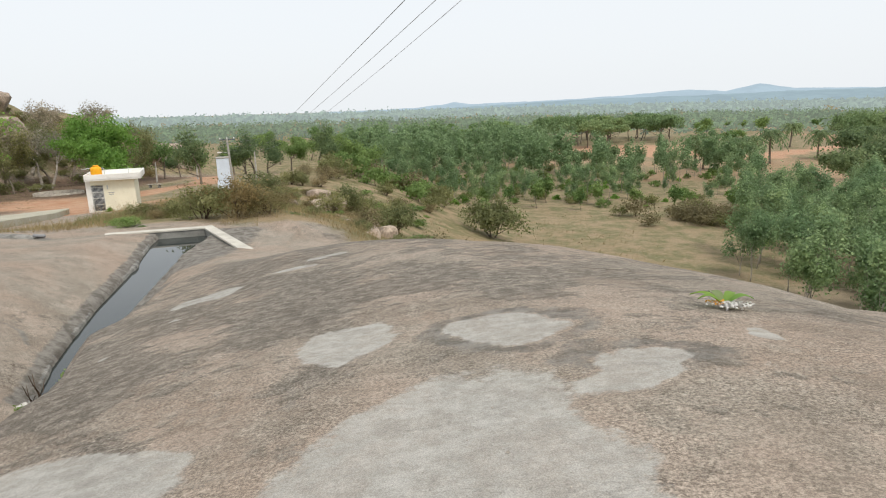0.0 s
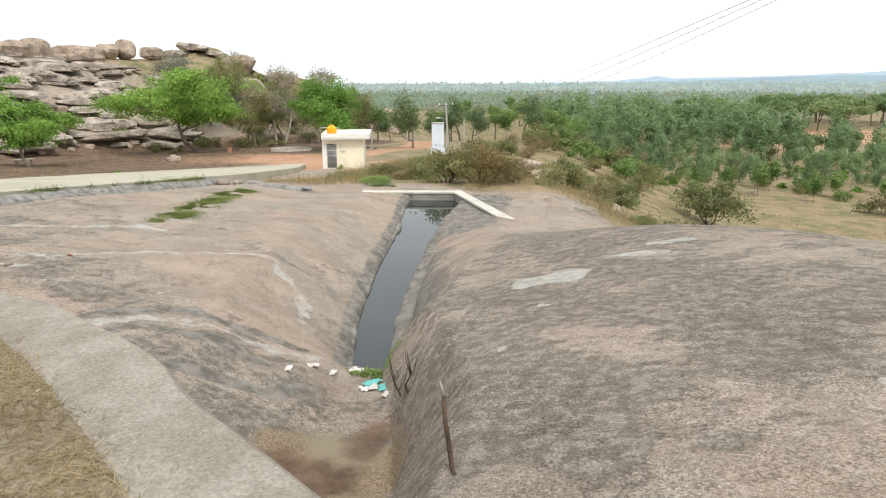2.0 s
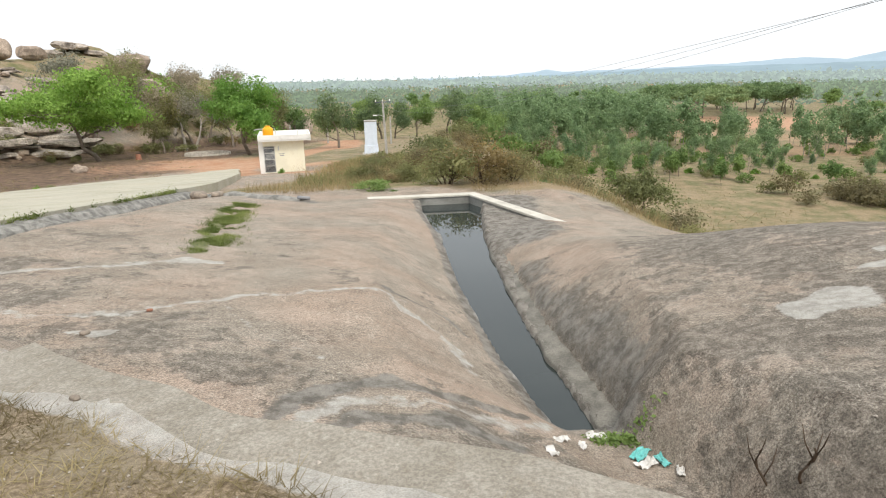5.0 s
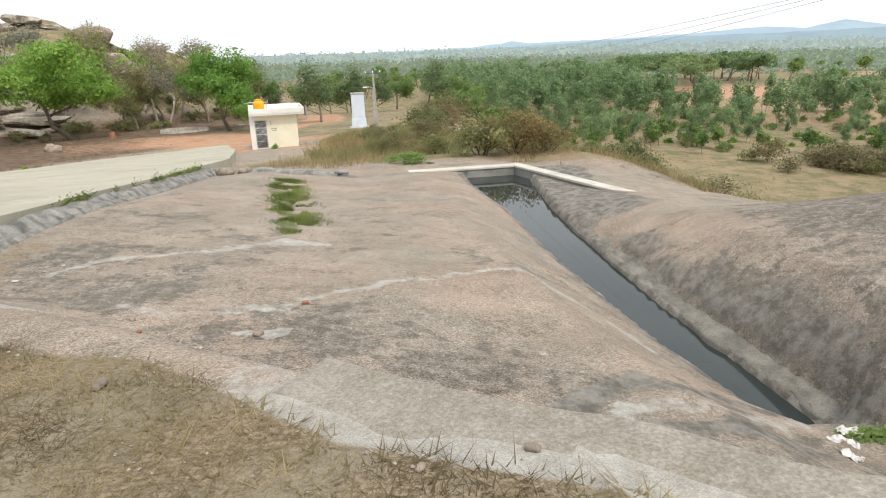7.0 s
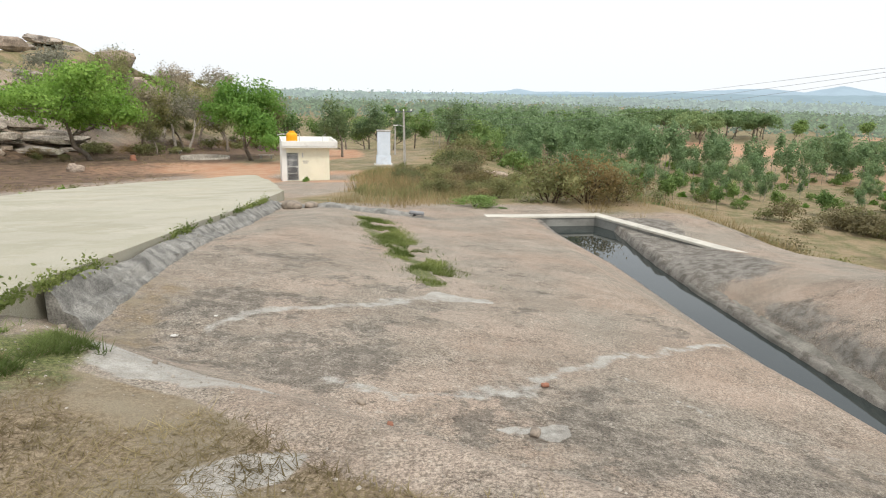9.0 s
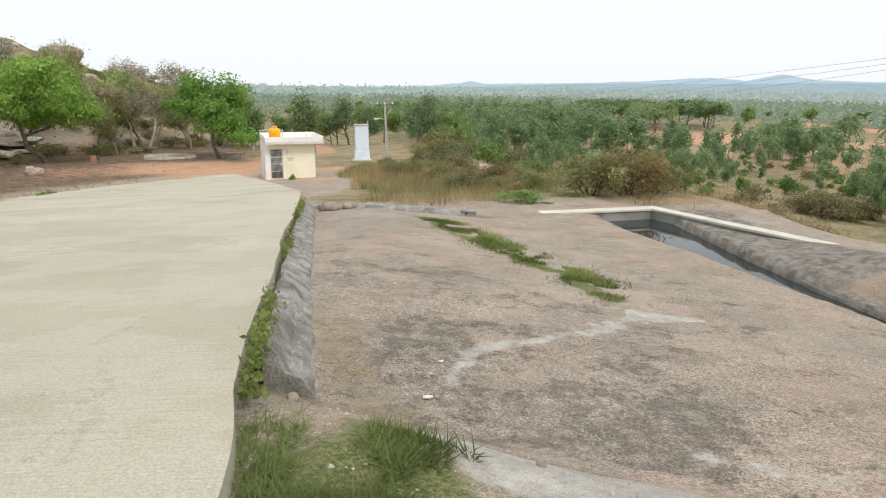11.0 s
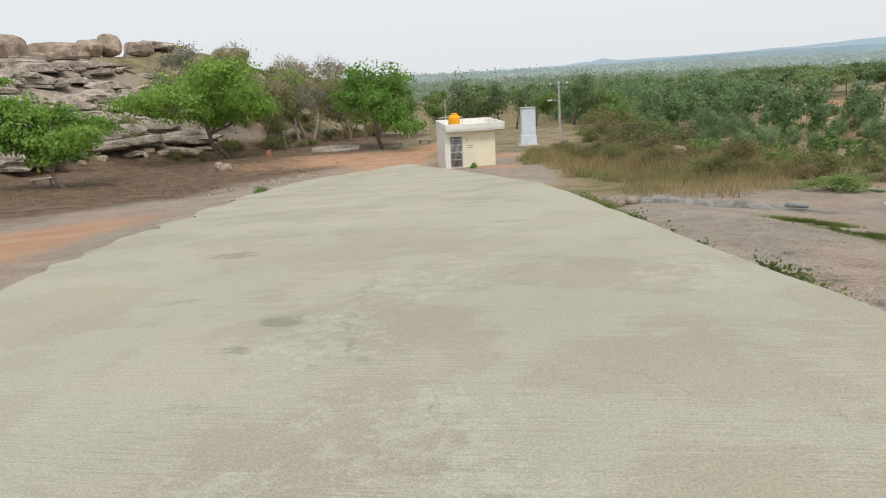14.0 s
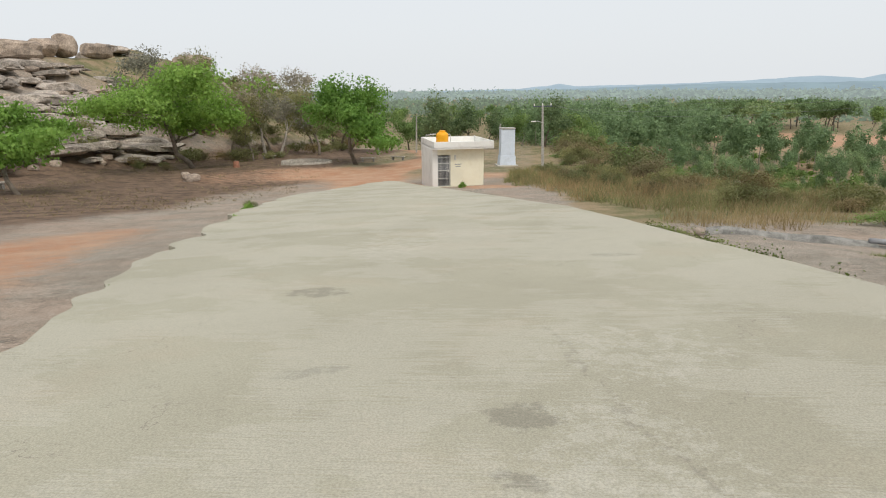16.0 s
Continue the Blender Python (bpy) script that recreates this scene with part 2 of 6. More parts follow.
def strip_material():
    n = Nodes("gritty_cement")
    mid, grit = n.noise(3.0, 8, 0.75), n.noise(55, 5, 0.8)
    col = n.mix(n.ramp(mid, 0.38, 0.62), (0.268, 0.242, 0.196), (0.35, 0.319, 0.268))
    col = n.mix(n.math("MULTIPLY", n.ramp(n.noise(11, 6, 0.75), 0.52, 0.64), 0.4), col, (0.26, 0.22, 0.17))
    col = n.mix(n.math("MULTIPLY", n.ramp(n.noise(24, 4, 0.75), 0.6, 0.68), 0.35), col, (0.5, 0.46, 0.4))
    col = n.mix(0.4, col, n.mix(n.ramp(grit, 0.38, 0.62), (0.25, 0.245, 0.24), (0.75, 0.755, 0.76)), "OVERLAY")
    n.bump(n.math("ADD", n.math("MULTIPLY", mid, 2.0), grit), 0.5, 0.02)
    return n.finish(col, 0.93, spec=0.2)


def water_material():
    n = Nodes("still_water")
    n.bump(n.noise(9, 2), 0.025, 0.01)
    col = n.mix(n.ramp(n.noise(0.5, 3), 0.35, 0.65), (0.024, 0.032, 0.031), (0.032, 0.04, 0.038))
    n.bsdf.inputs["IOR"].default_value = 1.42
    return n.finish(col, 0.03, spec=0.5)


# far surfaces: base colour plus a pale emission that puts in aerial haze
def haze_glow_material(name, color, glow, strength):
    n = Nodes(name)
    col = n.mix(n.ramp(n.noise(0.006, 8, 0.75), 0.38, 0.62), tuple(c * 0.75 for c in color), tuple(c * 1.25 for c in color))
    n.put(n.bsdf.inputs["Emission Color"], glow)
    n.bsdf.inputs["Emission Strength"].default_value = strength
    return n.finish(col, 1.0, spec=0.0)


M_GROUND, M_ROAD, M_WATER = ground_material(), road_material(), water_material()
M_CEMENT = plain("weathered_cement", (0.39, 0.35, 0.295), 0.92, 0.3, 3.2, 110, 0.7, stain=(0.27, 0.232, 0.18), speck=0.45)
M_STRIP = strip_material()
M_KERB = plain("grey_mortar", (0.26, 0.25, 0.225), 0.92, 0.45, 4.5, 60, 0.8, stain=(0.13, 0.13, 0.125), speck=0.5)
M_WET = plain("damp_cement", (0.2, 0.188, 0.16), 0.85, 0.35, 2.5, 40, 0.5, stain=(0.05, 0.05, 0.045))
M_CAP = plain("pale_cement_cap", (0.56, 0.53, 0.46), 0.85, 0.14, 1.5, 50, 0.25, stain=(0.36, 0.33, 0.27))
M_INNER = plain("grey_tank_plaster", (0.26, 0.255, 0.23), 0.85, 0.3, 1.6, 45, 0.3, stain=(0.1, 0.1, 0.09))
M_CREAM = plain("cream_paint", (0.80, 0.765, 0.60), 0.75, 0.06, 0.8, 50, 0.1, stain=(0.72, 0.67, 0.5))
M_WHITE = plain("white_paint", (0.80, 0.785, 0.74), 0.7, 0.07, 0.9, 50, 0.1, stain=(0.64, 0.61, 0.55))
M_BLUEWHITE = plain("bluish_limewash", (0.66, 0.72, 0.8), 0.8, 0.09, 1.0, 40, 0.15, stain=(0.52, 0.56, 0.6))
M_IRON = plain("grey_painted_iron", (0.10, 0.11, 0.13), 0.5, 0.2, 9, 90, 0.1)
M_YELLOW = plain("yellow_plastic", (0.86, 0.40, 0.015), 0.45, 0.08, 3, 60, 0.03)
M_PIPE = plain("grey_plastic_pipe", (0.55, 0.55, 0.52), 0.5, 0.1)
M_POLE = plain("pole_concrete", (0.42, 0.40, 0.36), 0.9, 0.2, 3, 40, 0.3)
M_WIRE = plain("dark_wire", (0.28, 0.28, 0.285), 0.6, 0.05)
M_BOULDER = plain("boulder_granite", (0.37, 0.295, 0.23), 0.95, 0.4, 0.7, 7, 0.9, stain=(0.17, 0.14, 0.12), speck=0.5)
M_LEDGE = plain("grey_granite", (0.40, 0.345, 0.29), 0.95, 0.5, 0.5, 6, 0.9, stain=(0.17, 0.15, 0.13), speck=0.6)
M_BARK = plain("grey_bark", (0.2, 0.165, 0.13), 0.95, 0.3, 4, 40, 0.5)
M_PALEBARK = plain("pale_bark", (0.37, 0.33, 0.28), 0.95, 0.25, 4, 40, 0.4)
M_TWIG = plain("dry_twig", (0.1, 0.07, 0.048), 0.95, 0.3)
M_LITTERWHITE = plain("dirty_white_plastic", (0.66, 0.64, 0.6), 0.5, 0.2, 9)
M_LITTERTEAL = plain("teal_plastic", (0.16, 0.5, 0.47), 0.45, 0.2, 9)
M_STONE = plain("loose_stone", (0.3, 0.25, 0.2), 0.95, 0.35, 8, 50, 0.6)
M_PEBBLE = plain("pale_grit", (0.42, 0.375, 0.32), 0.95, 0.4, 30, 80, 0.3)
M_REDSTONE = plain("red_brick_bit", (0.3, 0.14, 0.09), 0.95, 0.3, 8, 50, 0.6)
L_BRIGHT = leafy("bright_green_leaf", (0.21, 0.38, 0.075), (0.37, 0.56, 0.15))
L_GREEN = leafy("green_leaf", (0.19, 0.3, 0.1), (0.33, 0.45, 0.17))
# eucalyptus, deep and pale canopy greens: lightened, some distance haze put into the colour
L_EUCA = leafy("eucalyptus_leaf", (0.23, 0.345, 0.18), (0.4, 0.52, 0.28))
L_DEEP = leafy("deep_green_leaf", (0.16, 0.235, 0.115), (0.29, 0.37, 0.19))
L_OLIVE = leafy("olive_leaf", (0.24, 0.255, 0.115), (0.39, 0.38, 0.19))
L_RUSSET = leafy("russet_leaf", (0.25, 0.2, 0.095), (0.38, 0.3, 0.15))
L_BROWN = leafy("brown_dry_leaf", (0.265, 0.222, 0.125), (0.41, 0.35, 0.21))
L_STRAW = leafy("straw", (0.414, 0.305, 0.167), (0.598, 0.46, 0.276), 0.8)
L_DRY = leafy("short_dry_grass", (0.25, 0.195, 0.11), (0.64, 0.53, 0.33), 0.85)
L_TURF = leafy("fresh_grass", (0.13, 0.185, 0.05), (0.32, 0.37, 0.15), 0.7)
L_GREY = leafy("grey_bare_twigs", (0.38, 0.345, 0.28), (0.54, 0.5, 0.42), 0.9)
L_PALE = leafy("pale_canopy_leaf", (0.225, 0.325, 0.15), (0.34, 0.44, 0.22))
# distance haze is painted in here: the glow grows from woods to hills
B_WOODS = haze_glow_material("hazy_woods", (0.085, 0.13, 0.06), (0.43, 0.5, 0.43), 0.27)
B_FAR = haze_glow_material("hazier_woods", (0.09, 0.125, 0.08), (0.47, 0.55, 0.56), 0.5)
B_HILL = haze_glow_material("haze_blue_hills", (0.06, 0.085, 0.08), (0.42, 0.53, 0.62), 0.55)
B_HILL2 = haze_glow_material("haze_paled_hills", (0.06, 0.08, 0.085), (0.48, 0.6, 0.7), 0.66)


# ---- the lie of the land ----
def smooth(a, b, v):
    u = np.clip((v - a) / (b - a), 0.0, 1.0)
    return u * u * (3 - 2 * u)


def hash2(i, j, seed):
    v = np.sin(i * 127.1 + j * 311.7 + seed * 74.7) * 43758.5453
    return v - np.floor(v)


def vnoise(x, y, size, seed=0):
    """Value noise from -1 to 1 with features of the given size."""
    u, v = np.asarray(x, float) / size, np.asarray(y, float) / size
    i, j = np.floor(u), np.floor(v)
    a, b = u - i, v - j
    a, b = a * a * (3 - 2 * a), b * b * (3 - 2 * b)
    low = hash2(i, j, seed) * (1 - a) + hash2(i + 1, j, seed) * a
    high = hash2(i, j + 1, seed) * (1 - a) + hash2(i + 1, j + 1, seed) * a
    return 2 * (low * (1 - b) + high * b) - 1


def fractal(x, y, size, seed=0, octaves=4):
    total, gain = 0.0, 0.55
    for k in range(octaves):
        total = total + gain * vnoise(x + 13.7 * k, y - 7.9 * k, size / 2 ** k, seed + k)
        gain *= 0.5
    return total


def road_plane(x, y):
    """The concrete road's top, easing off past the hut."""
    far = np.logaddexp(0, (y - 50) / 4) * 4
    xe = np.maximum(np.minimum(x, 6), -34)
    return 0.779 + 0.0415 * xe - 0.1104 * (y - 0.62 * far)


CHANNEL_Y = np.array([3.4, 5.5, 7.4, 8.4, 9.5, 10.5, 12.0, 14.0, 16.0, 18.0, 20.6, 24.0])
CHANNEL_X = np.array([-4.5, -4.7, -5.25, -5.62, -5.95, -6.25, -6.63, -7.05, -7.4, -7.75, -8.2, -8.6])
CHANNEL_W = np.array([0.5, 0.55, 0.42, 0.3, 0.32, 0.38, 0.41, 0.49, 0.54, 0.62, 0.9, 1.15])
RIM, WATER = -2.62, -2.95


def channel(x, y):
    """Signed distance east of the channel's water edge lines, and which side: (distance from the edge, east?)."""
    cx, w = np.interp(y, CHANNEL_Y, CHANNEL_X), np.interp(y, CHANNEL_Y, CHANNEL_W)
    return np.abs(x - cx) - w, x > cx


def terrace_edge(x):
    """The cement strip's outer edge, as y over x."""
    return np.interp(x, [-18, -14.7, -13.9, -13.1, -11.3, -9.5, -8.7, -7.8, -6.6, -5.6, -4.8, -4.0, -3.3, -2.2, 0],
                     [10.4, 8.4, 8.16, 7.85, 6.9, 5.82, 5.42, 4.97, 4.68, 4.2, 3.74, 3.22, 2.8, 2.1, -0.5])


def poly(x, y, cx, cy, size, deg, coefs):
    u, v, out, k = (x - cx) / size, (y - cy) / size, 0.0, 0
    for i in range(deg + 1):
        for j in range(deg + 1 - i):
            out = out + coefs[k] * u ** i * v ** j
            k += 1
    return out


WEST_SLAB = [-0.787, 0.16, -0.012, -0.021, -0.677, -0.095, 0.216, -0.253, 0.398, -0.154]
EAST_DOME = [-0.835, -0.024, -0.064, -0.08, 0.753, -0.337, -0.274, -0.463, 0.046, -0.19]


def east_edge(x, y):
    """Metres east of the brow of the hill."""
    brow = np.interp(y, [-60, 0, 8, 14, 18, 24, 32, 40, 60, 90, 140, 300], [16, 8, 7, 4, -1.5, -4.3, -8, -11, -15, -16, -21, -60])
    return (x - brow) * 0.93


def hill_side(x, y):
    """Metres into the rocky hill from its foot."""
    return -(x + 58) * 0.85 + (y - 70) * 0.15


def height(x, y, detail=True):
    x, y = np.asarray(x, float), np.asarray(y, float)
    top = road_plane(x, y)
    # the two rock masses, as falls below the road's plane
    west = poly(np.clip(x, -17, -6.5), np.clip(y, 6, 21.5), -11, 10, 6, 3, WEST_SLAB)
    east = poly(np.clip(x, -5.5, 5), np.clip(y, 0, 16), -2, 7, 5, 3, EAST_DOME)
    east = east + 0.15 * np.exp(-((x - 1.5) / 3) ** 2 - ((y - 11.5) / 3) ** 2)
    east = east + 0.42 * np.exp(-((x + 1.2) / 3.2) ** 2 - ((y - 12.8) / 3.2) ** 2) - 0.36 * smooth(3.6, 6.2, x) * smooth(20, 12, y) + 0.08 * np.exp(-((x - 2) / 1.5) ** 2 - ((y - 9.6) / 1.5) ** 2)
    gap, is_east = channel(x, y)
    cx = np.interp(y, CHANNEL_Y, CHANNEL_X)
    rock = top + west + (east - west) * smooth(-0.8, 0.8, x - cx)
    # banks that run down to the water
    reach = np.where(is_east, np.interp(y, [6, 9, 11, 15, 19], [0.65, 0.6, 0.95, 1.4, 1.5]), np.interp(y, [6, 9, 12, 19], [1.3, 1.9, 1.7, 1.3]))
    lift = np.clip(np.where(is_east, gap - 0.26 * smooth(8.6, 9.2, y) * smooth(17, 15.5, y), gap) / reach, 0, 1)
    lift = np.where(is_east, lift ** 0.55, lift ** 0.85)
    floor = np.interp(y, [3.4, 5.0, 7.0, 8.5, 9.0, 10, 23], [-1.75, -2.3, -2.45, -2.62, -3.05, -3.4, -3.4])
    bank = np.interp(y, [3.4, 5.0, 7.0, 8.2, 9, 23], [-1.7, -2.25, -2.4, -2.56, -2.84, -2.86])
    dip = np.where(gap > 0, bank, floor + (bank - floor) * smooth(-0.15, 0, gap))
    inside = smooth(3.0, 3.8, y) * (1 - smooth(22.2, 23.0, y))
    rock = rock + inside * (np.minimum(dip + (rock - dip) * lift, rock) - rock)
    apron = np.interp(y, [16.0, 18.3, 22.5], [-3.2, -2.7, -2.86])
    rock = np.where(is_east & (gap > 0.02) & (gap < 3) & (y > 16) & (y < 22.6), np.maximum(rock, apron), rock)
    # rock near the road and beyond the tank
    side = smooth(14.3, 16.3, -x)
    rock = rock * (1 - side) + (top - 0.3) * side
    away = smooth(20, 27, y)
    rock = rock * (1 - away) + (top - 0.35) * away
    # the trodden terrace behind the cement strip
    fall = np.interp(x, [-16, -14.4, -13.2, -9, -4, -2, 2, 8], [-0.12, -0.14, -0.36, -0.38, -0.56, -0.66, -0.72, -0.9])
    ease = np.interp(x, [-10.8, -9.2], [0.5, 0.1])
    on = smooth(1.0, -1.0, (y - terrace_edge(x)) / ease + np.where(x < -9.2, -0.6, 0)) * smooth(-1.4, -2.6, x)
    ground = rock * (1 - on) + (top + fall) * on
    ground = ground - 0.14 * np.exp(-((x - 0.1) / 1.3) ** 2 - ((y + 0.5) / 1.3) ** 2)
    # the fall to the valley and its floor
    d = east_edge(x, y)
    r = np.hypot(x, y)
    floor_z = -16.6 - 0.012 * np.maximum(r - 90, 0) + 0.012 * np.maximum(r - 600, 0) + 0.5 * fractal(x, y, 60, 5)
    drop = smooth(-1.0, np.interp(y, [8, 20, 45], [14, 17.5, 30]), d)
    ground = ground * (1 - drop) + floor_z * drop
    # the far side of the hilltop also falls away
    north = smooth(95, 190, y)
    ground = ground * (1 - north) + floor_z * north
    # the rocky hill to the west
    u = hill_side(x, y)
    rise = 10.7 * smooth(0, 32, u) + 2.2 * smooth(0, 8, u) + 4 * smooth(60, 130, u)
    ledge = 0.9 * (vnoise(x, y, 7, 8) + 0.6 * vnoise(x + y, y - x, 3.5, 12)) * smooth(2, 9, u)
    ground = ground + (rise * (1 + 0.12 * fractal(x, y, 22, 9)) + ledge) * smooth(0, 4, u) * smooth(210, 150, y) + 2.7 * smooth(8, 28, u) * smooth(92, 130, y) * smooth(215, 165, y)
    ground = ground + 33 * np.exp(-((x + 152) / 36) ** 2 - ((y - 212) / 30) ** 2)
    if detail:
        near = smooth(70, 30, r)
        ground = ground + near * (0.035 * fractal(x, y, 1.7, 2) + 0.07 * fractal(x, y, 5.5, 3)) * np.where(gap > 0.02, 1, 0.2)
        ground = ground + smooth(40, 90, r) * 0.35 * fractal(x, y, 9, 4)
    return ground


# ---- mesh helpers ----
def mesh_from(name, verts, faces, material, smooth_faces=True):
    me = bpy.data.meshes.new(name)
    me.from_pydata(verts if isinstance(verts, list) else verts.tolist(), [], faces if isinstance(faces, list) else faces.tolist())
    me.materials.append(material)
    if smooth_faces:
        me.polygons.foreach_set("use_smooth", np.ones(len(me.polygons), bool))
    me.update()
    return me


def thing(name, label, category, group="", kind="", at=None):
    ob = new(name)
    ob.empty_display_size = 0.2
    if at is not None:
        ob.matrix_basis = at
    return tagged(ob, label, category, group, kind)


def part(name, bm, material, parent, label=""):
    """One mesh object under a thing or a part, from a bmesh or a mesh."""
    if isinstance(bm, bpy.types.Mesh):
        me = bm
    else:
        me = bpy.data.meshes.new(name)
        bm.to_mesh(me)
        bm.free()
        me.materials.append(material)
    ob = new(name, me)
    ob.parent = parent
    if label:
        tagged(ob, label)
    return ob


def box(size, at=(0, 0, 0), bevel=0.01, turn=None, taper=1.0, bm=None):
    """A bevelled box standing on its base centre, its top scaled by taper."""
    mine = bmesh.new()
    bmesh.ops.create_cube(mine, size=1)
    for v in mine.verts:
        k = taper if v.co.z > 0 else 1
        v.co = Vector((v.co.x * size[0] * k, v.co.y * size[1] * k, (v.co.z + 0.5) * size[2]))
    if bevel:
        bmesh.ops.bevel(mine, geom=mine.edges[:], offset=bevel, segments=2, affect="EDGES", profile=0.5)
    m = Matrix.Translation(at) @ (turn or Matrix.Identity(4))
    mine.transform(m)
    if bm is None:
        return mine
    me = bpy.data.meshes.new("tmp")
    mine.to_mesh(me)
    mine.free()
    bm.from_mesh(me)
    bpy.data.meshes.remove(me)
    return bm


def tube(points, radii, sides=6):
    """Vertices and faces of a tapering tube along points."""
    pts = np.asarray(points, float)
    ahead = np.gradient(pts, axis=0)
    ahead /= np.linalg.norm(ahead, axis=1)[:, None] + 1e-9
    ref = np.where(np.abs(ahead[:, 2:3]) > 0.9, (1.0, 0, 0), (0, 0, 1.0))
    u = np.cross(ahead, ref)
    u /= np.linalg.norm(u, axis=1)[:, None] + 1e-9
    v = np.cross(ahead, u)
    ang = np.linspace(0, 2 * np.pi, sides, endpoint=False)
    ring = u[:, None] * np.cos(ang)[None, :, None] + v[:, None] * np.sin(ang)[None, :, None]
    verts = (pts[:, None] + ring * np.asarray(radii, float)[:, None, None]).reshape(-1, 3)
    faces = []
    for k in range(len(pts) - 1):
        for s in range(sides):
            a, b = k * sides + s, k * sides + (s + 1) % sides
            faces.append([a, b, b + sides, a + sides])
    faces.append(list(range(sides))[::-1])
    faces.append([(len(pts) - 1) * sides + s for s in range(sides)])
    return verts, faces


def joined(pieces):
    verts, faces, n = [], [], 0
    for v, f in pieces:
        verts.append(np.asarray(v, float))
        faces += [[i + n for i in face] for face in f]
        n += len(v)
    return np.concatenate(verts), faces


def cards(rng, centres, size, aspect=1.8, flat=0.0, facing=None):
    """Small leaf-like quads; flat lays them level, facing turns them towards the given directions."""
    c = np.asarray(centres, float)
    n = len(c)
    if facing is None:
        up = rng.normal(size=(n, 3)) * (1 - flat, 1 - flat, 1)
    else:
        up = facing / (np.linalg.norm(facing, axis=1)[:, None] + 1e-6) + rng.normal(0, 0.42, (n, 3))
    up /= np.linalg.norm(up, axis=1)[:, None]
    a = np.cross(up, rng.normal(size=(n, 3)))
    a /= np.linalg.norm(a, axis=1)[:, None]
    b = np.cross(up, a)
    s = (size * rng.uniform(0.6, 1.35, n))[:, None]
    a, b = a * s * 0.5 * aspect, b * s * 0.5
    q = np.stack([c - a, c - b - a * 0.1, c + a, c + b - a * 0.1], 1).reshape(-1, 3)
    return q, np.arange(4 * n).reshape(n, 4)


def blades(rng, x, y, z, tall, wide, lean=0.5):
    """Upright grass blades: one narrow triangle each."""
    n = len(x)
    turn = rng.uniform(0, 2 * np.pi, n)
    side = np.stack([np.cos(turn), np.sin(turn), np.zeros(n)], 1) * (wide * rng.uniform(0.6, 1.4, n))[:, None]
    base = np.stack([x, y, z], 1)
    h = tall * rng.uniform(0.45, 1.3, n)
    tip = base + np.stack([rng.normal(0, lean, n) * h, rng.normal(0, lean, n) * h, h], 1)
    q = np.stack([base - side, base + side, tip], 1).reshape(-1, 3)
    return q, np.arange(3 * n).reshape(n, 3)


def loft(path, section):
    """A strip along path; section gives (sideways, up) for the ring at each step k."""
    pts = np.asarray(path, float)
    ahead = np.gradient(pts[:, :2], axis=0)
    ahead /= np.linalg.norm(ahead, axis=1)[:, None]
    right = np.stack([ahead[:, 1], -ahead[:, 0]], 1)
    verts, faces, m = [], [], 0
    for k, p in enumerate(pts):
        ring = section(k)
        m = len(ring)
        for s, u in ring:
            verts.append([p[0] + right[k, 0] * s, p[1] + right[k, 1] * s, p[2] + u])
    for k in range(len(pts) - 1):
        for i in range(m - 1):
            a = k * m + i
            faces.append([a, a + 1, a + 1 + m, a + m])
    faces.append([i for i in range(m)])
    faces.append([(len(pts) - 1) * m + i for i in range(m)][::-1])
    return np.array(verts), faces


def resample(points, step):
    p = np.asarray(points, float)
    d = np.r_[0, np.cumsum(np.linalg.norm(np.diff(p[:, :2], axis=0), axis=1))]
    s = np.linspace(0, d[-1], max(2, int(d[-1] / step)))
    return np.stack([np.interp(s, d, p[:, k]) for k in range(p.shape[1])], 1)


def line_distance(x, y, points):
    """Distance from each (x, y) to a broken line."""
    best = np.full(np.shape(x), 1e9)
    for (ax, ay), (bx, by) in zip(points[:-1], points[1:]):
        dx, dy = bx - ax, by - ay
        u = np.clip(((x - ax) * dx + (y - ay) * dy) / (dx * dx + dy * dy), 0, 1)
        best = np.minimum(best, np.hypot(x - ax - u * dx, y - ay - u * dy))
    return best


def blob(x, y, cx, cy, rx, ry, turn=0.0):
    """1 inside an ellipse, falling to 0 about its rim (0.5 on it)."""
    c, s = math.cos(radians(turn)), math.sin(radians(turn))
    u, v = ((x - cx) * c + (y - cy) * s) / rx, (-(x - cx) * s + (y - cy) * c) / ry
    return smooth(1.5, 0.5, np.hypot(u, v))


def z_at(x, y):
    return float(height(x, y))


# ---- ground: one sheet to the horizon ----
ROAD_Y = np.array([-30, -8, 0, 4, 7.3, 8.2, 9.0, 10.8, 13.3, 16.5, 20.3, 26.5, 29, 33, 37, 41.5, 44.2, 48.5, 50])
ROAD_R = np.array([-13.4, -13.8, -14.1, -14.25, -14.66, -14.9, -15.07, -15.4, -15.87, -16.45, -17.1, -18.3, -19.3, -20.7, -22.2, -23.9, -25.2, -27.0, -27.8])
ROAD_L = np.array([-21, -22, -22.8, -23.1, -23.3, -23.4, -23.45, -23.6, -23.9, -25.0, -26.3, -28.3, -28.9, -29.6, -30.2, -30.1, -29.8, -29.0, -28.6])


def spread(lo, hi, step, out_lo, out_hi, grow=1.13):
    core = np.arange(lo, hi + step / 2, step)
    ends = []
    for start, stop, sign in ((lo, out_lo, -1), (hi, out_hi, 1)):
        v, d, line = start, step, []
        while sign * (stop - v) > 0:
            d *= grow
            v += sign * d
            line.append(v)
        ends.append(line)
    return np.r_[ends[0][::-1], core, ends[1]]


